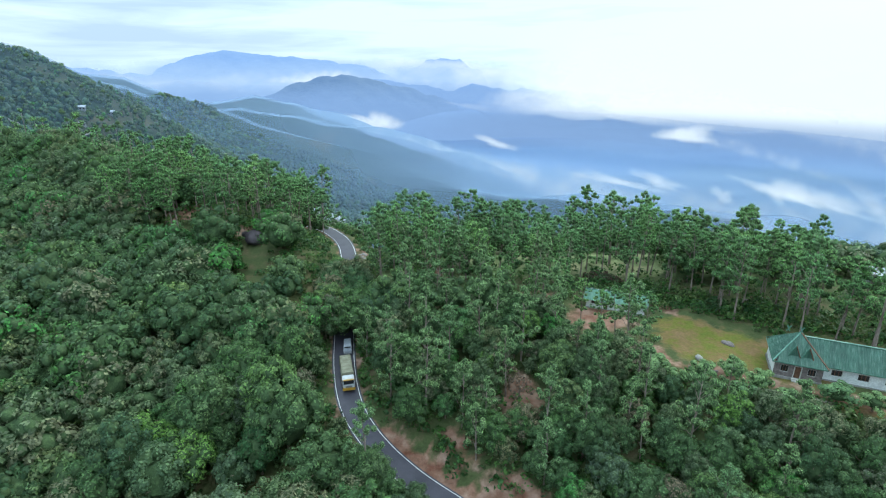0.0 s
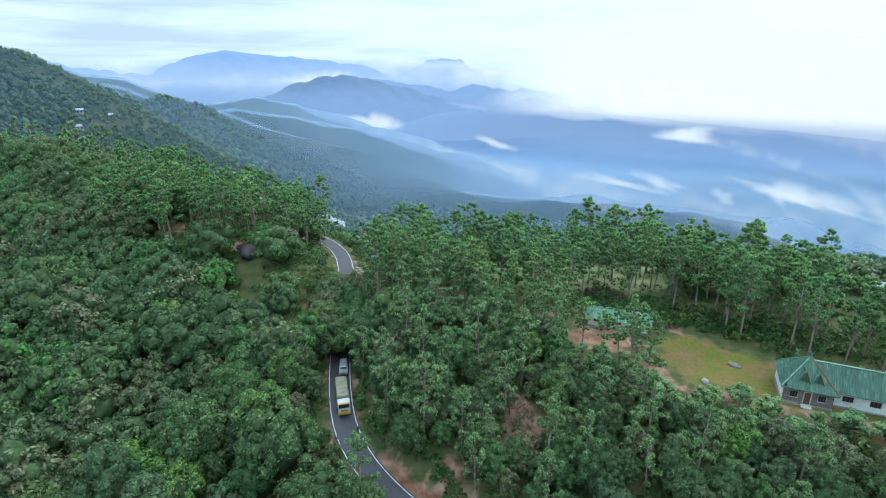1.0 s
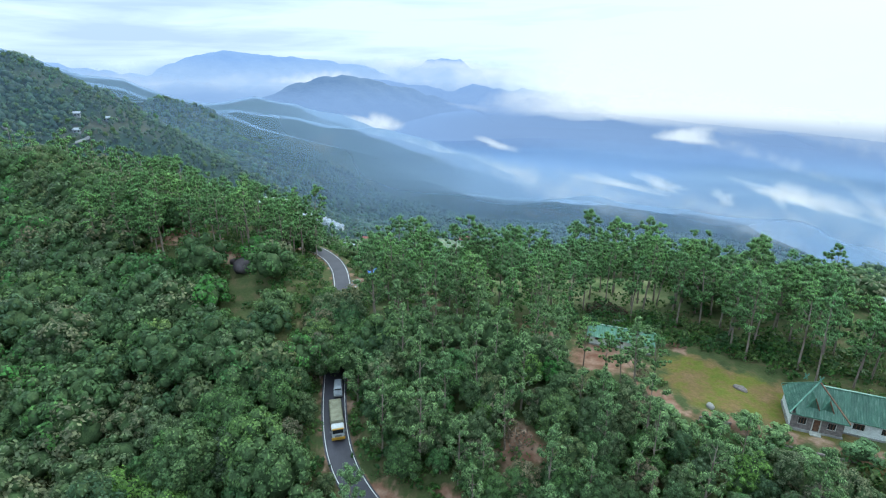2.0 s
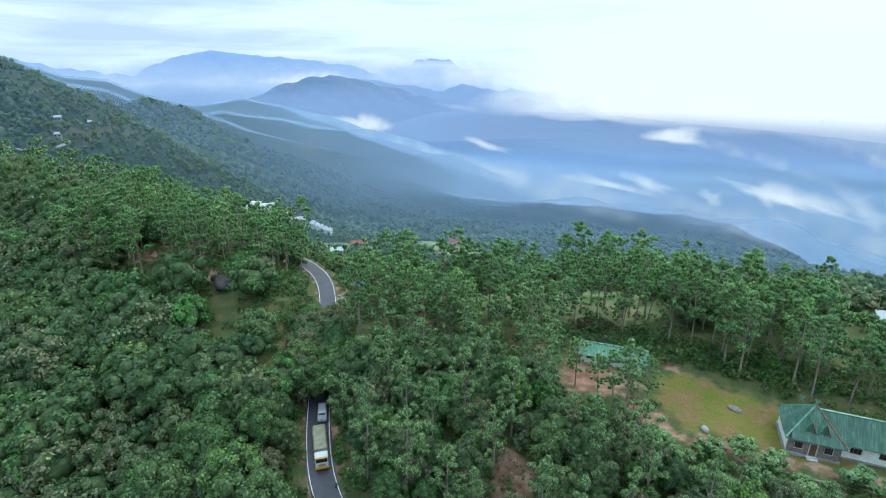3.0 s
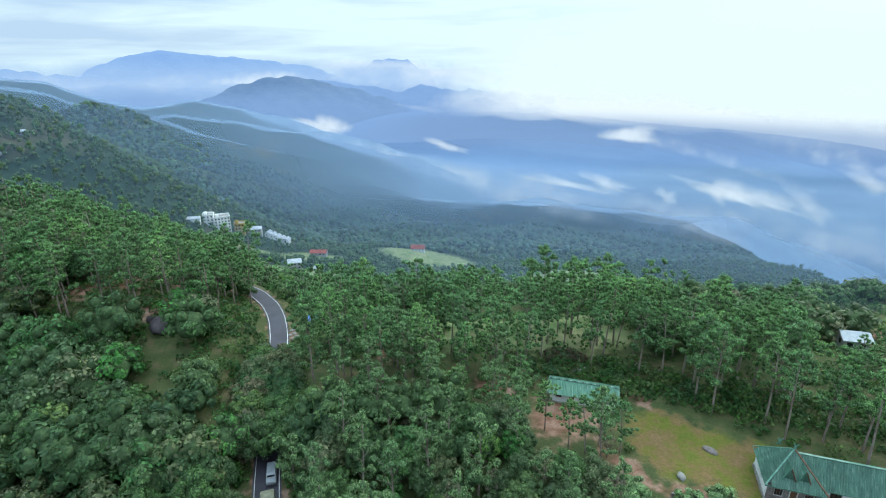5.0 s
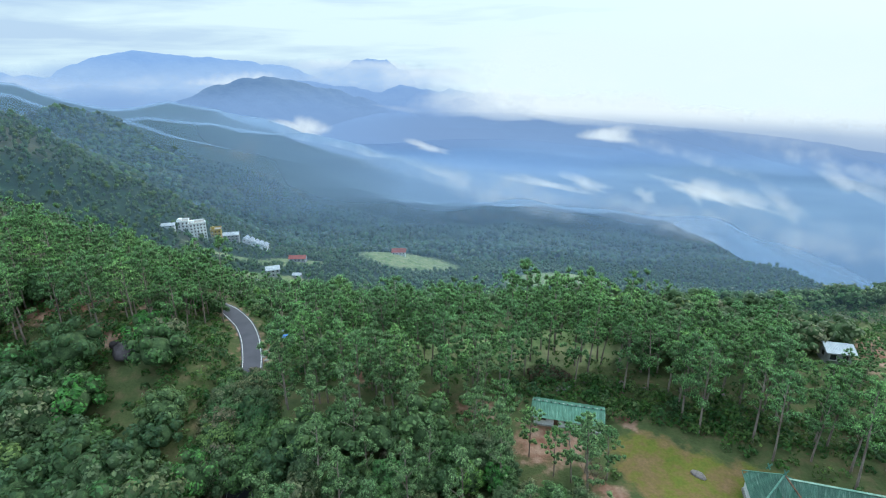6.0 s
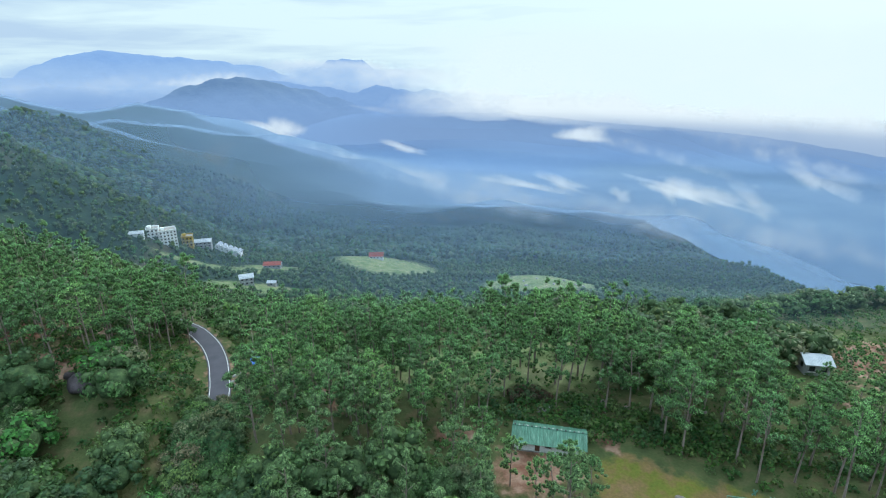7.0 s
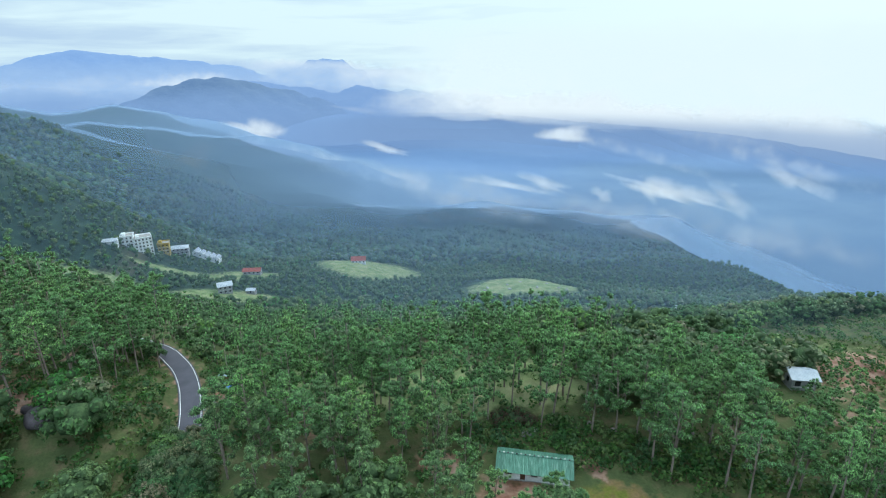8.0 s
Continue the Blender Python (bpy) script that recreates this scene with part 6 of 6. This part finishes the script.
M_DRY_LEAVES = foliage("dry_leaves", [(0.0, (0.060, 0.028, 0.024)), (1.0, (0.085, 0.050, 0.036))])
for k, (x, y, sc) in enumerate(((36.5, 121, 1.0), (39.5, 120.5, 1.15), (42.5, 119.5, 0.9))):
    v = new("dry_bush", dome_crown("dry_bush", 2.2 * sc, 2.6 * sc, 9, 420, 0.36, M_DRY_LEAVES, 90 + k, floor=0.2))
    v.matrix_basis = Matrix.Translation((x, y, height(x, y)))
    tagged(v, "dry rust-brown bush behind the shed", "bush", "dry bushes behind the shed")
M_WITHERED = foliage("withered_leaves", [(0.0, (0.150, 0.105, 0.082)), (1.0, (0.200, 0.165, 0.125))])
stand([(11.8, 79.3), (13.2, 76.5), (10.4, 82.0), (36.8, 90.0), (-24.2, 99.5)], [broadleaf(1.6, 6.4, 12, 74, 260, 0.34, M_WITHERED, heart=False)], "withered_tree", "withered pale brown tree with sparse leaves", "withered trees on the bank", 0.8, 1.15)
boulder("rock_slab", "flat grey rock slab behind the shed", 41.5, 116.8, (5.0, 2.2, 1.2), 77, M_CONCRETE, 0.2)
for k in range(10):
    boulder("boulder", "dark red-brown stone at the foot of the grove", 47 + 3.6 * k, 118 - 1.3 * k + 1.2 * math.sin(4 * k), (1.5, 1.1, 0.9), 120 + k, M_RUBBLE)

# ---- vehicles on the road ----
M_CANVAS = mottled("khaki_canvas", (0.17, 0.16, 0.11), (0.26, 0.25, 0.18), 0.9, 0.9, 0.02)
M_CAB_WHITE = mottled("white_cab_paint", (0.40, 0.41, 0.43), (0.50, 0.51, 0.53), 1.5, 0.35, 0.001, specular=0.5)
M_CAB_YELLOW = mottled("yellow_paint", (0.38, 0.20, 0.02), (0.50, 0.28, 0.04), 1.5, 0.4, 0.001, specular=0.5)
M_TYRE = mottled("tyre_rubber", (0.014, 0.014, 0.014), (0.03, 0.03, 0.03), 4.0, 0.9, 0.004)
M_STEEL = mottled("grey_steel", (0.12, 0.12, 0.125), (0.24, 0.24, 0.25), 3.0, 0.5, 0.002)
M_CAR_GREY = mottled("silver_car_paint", (0.22, 0.24, 0.27), (0.32, 0.34, 0.37), 1.5, 0.3, 0.001, specular=0.6)
M_LAMP = mottled("lamp_lens", (0.5, 0.5, 0.47), (0.6, 0.6, 0.57), 6.0, 0.2, 0.001, specular=0.6)


def wheel(parent, x, y, r, w):
    bm = bmesh.new()
    bmesh.ops.create_cone(bm, cap_ends=True, segments=20, radius1=r, radius2=r, depth=w, matrix=Matrix.Translation((x, y, r)) @ Matrix.Rotation(radians(90), 4, "Y"))
    bmesh.ops.bevel(bm, geom=[e for e in bm.edges if len(e.link_faces) == 2 and e.calc_face_angle(0) > 1.2], offset=0.05, segments=2, affect="EDGES")
    tyre = part("wheel", bm, M_TYRE, parent)
    bm = bmesh.new()
    bmesh.ops.create_cone(bm, cap_ends=True, segments=16, radius1=r * 0.55, radius2=r * 0.5, depth=w + 0.04, matrix=Matrix.Translation((x, y, r)) @ Matrix.Rotation(radians(90), 4, "Y"))
    part("rim", bm, M_STEEL, tyre)


def lorry(x, y, z, heading):
    """Covered lorry; its front looks along -y."""
    t = new("lorry")
    t.matrix_basis = Matrix.Translation((x, y, z)) @ Matrix.Rotation(heading, 4, "Z")
    tagged(t, "lorry with white cab, yellow bumper and khaki canvas", "lorry")
    part("chassis", box((1.0, 8.2, 0.3), (0, 4.2, 0.85), bevel=0.03), M_STEEL, t)
    cab = part("cab", box((2.15, 1.7, 1.9), (0, 0.95, 1.75), bevel=0.14), M_CAB_WHITE, t, "white driver's cab")
    part("windscreen", box((1.85, 0.06, 0.75), (0, 0.085, 2.1), bevel=0.02), M_GLASS, cab)
    for s in (-1, 1):
        part("side_window", box((0.05, 0.8, 0.6), (s * 1.07, 0.8, 2.1), bevel=0.015), M_GLASS, cab)
        part("headlight", box((0.3, 0.08, 0.2), (s * 0.75, 0.07, 1.05), bevel=0.03), M_LAMP, cab)
        part("mirror", box((0.16, 0.08, 0.36), (s * 1.25, 0.2, 2.1), bevel=0.03), M_STEEL, cab)
    part("grille", box((1.2, 0.06, 0.35), (0, 0.09, 1.2), bevel=0.02), M_STEEL, cab)
    part("bumper", box((2.3, 0.35, 0.5), (0, 0.05, 0.72), bevel=0.06), M_CAB_YELLOW, t, "yellow front bumper")
    part("visor", box((2.0, 0.35, 0.12), (0, 0.02, 2.68), bevel=0.03), M_CAB_YELLOW, cab)
    part("cargo_bed", box((2.3, 6.3, 1.1), (0, 5.1, 1.55), bevel=0.04), M_CAB_YELLOW, t)
    bm = bmesh.new()
    n, m = 14, 12
    grid = []
    for i in range(n + 1):
        row = []
        for k in range(m + 1):
            a = math.pi * k / m
            xx = -1.2 * math.cos(a) if 0 < k < m else (-1.2 if k == 0 else 1.2)
            zz = 2.0 + (1.15 + 0.03 * math.sin(2.6 * i)) * min(1.0, 1.9 * math.sin(a)) - (0.05 if i in (0, n) else 0)
            row.append(bm.verts.new((xx, 1.92 + 6.4 * i / n, zz)))
        grid.append(row)
    for i in range(n):
        for k in range(m):
            bm.faces.new((grid[i][k], grid[i + 1][k], grid[i + 1][k + 1], grid[i][k + 1]))
    bm.faces.new(grid[0])
    bm.faces.new(grid[n][::-1])
    part("canvas_cover", bm, M_CANVAS, t, "khaki canvas cover over the load")
    for wy in (1.0, 5.9, 7.1):
        for s in (-1, 1):
            wheel(t, s * 0.98, wy, 0.48, 0.3)
    return t


def car(x, y, z, heading):
    """Small van following the lorry."""
    t = new("van")
    t.matrix_basis = Matrix.Translation((x, y, z)) @ Matrix.Rotation(heading, 4, "Z")
    tagged(t, "small silver-grey van driving on the road", "van")
    bm = bmesh.new()
    side = [(0, 0.35), (0, 0.95), (0.75, 1.12), (1.35, 1.78), (3.9, 1.82), (4.1, 1.1), (4.1, 0.4)]
    left = [bm.verts.new((-0.8 if zz < 1.3 else -0.68, yy, zz)) for yy, zz in side]
    right = [bm.verts.new((0.8 if zz < 1.3 else 0.68, yy, zz)) for yy, zz in side]
    bm.faces.new(left)
    bm.faces.new(right[::-1])
    for k in range(len(side)):
        q = (k + 1) % len(side)
        bm.faces.new((left[k], right[k], right[q], left[q]))
    bmesh.ops.recalc_face_normals(bm, faces=bm.faces)
    bmesh.ops.bevel(bm, geom=list(bm.edges), offset=0.06, segments=2, affect="EDGES")
    body = part("body", bm, M_CAR_GREY, t)
    part("windscreen", beam((-0.62, 1.03, 1.46), (0.62, 1.03, 1.46), 0.72, 0.04), M_GLASS, body).rotation_euler = (0, 0, 0)
    for s in (-1, 1):
        part("side_window", box((0.04, 1.9, 0.4), (s * 0.745, 2.6, 1.48), bevel=0.01), M_GLASS, body)
        part("headlight", box((0.26, 0.05, 0.16), (s * 0.55, 0.0, 0.78), bevel=0.02), M_LAMP, body)
    part("bumper", box((1.5, 0.14, 0.22), (0, 0.0, 0.45), bevel=0.04), M_STEEL, t)
    for wy in (0.8, 3.3):
        for s in (-1, 1):
            wheel(t, s * 0.7, wy, 0.31, 0.2)


lorry(-16.95, 83.7, 2.62, radians(14))
car(-18.9, 94.3, 3.98, radians(9))
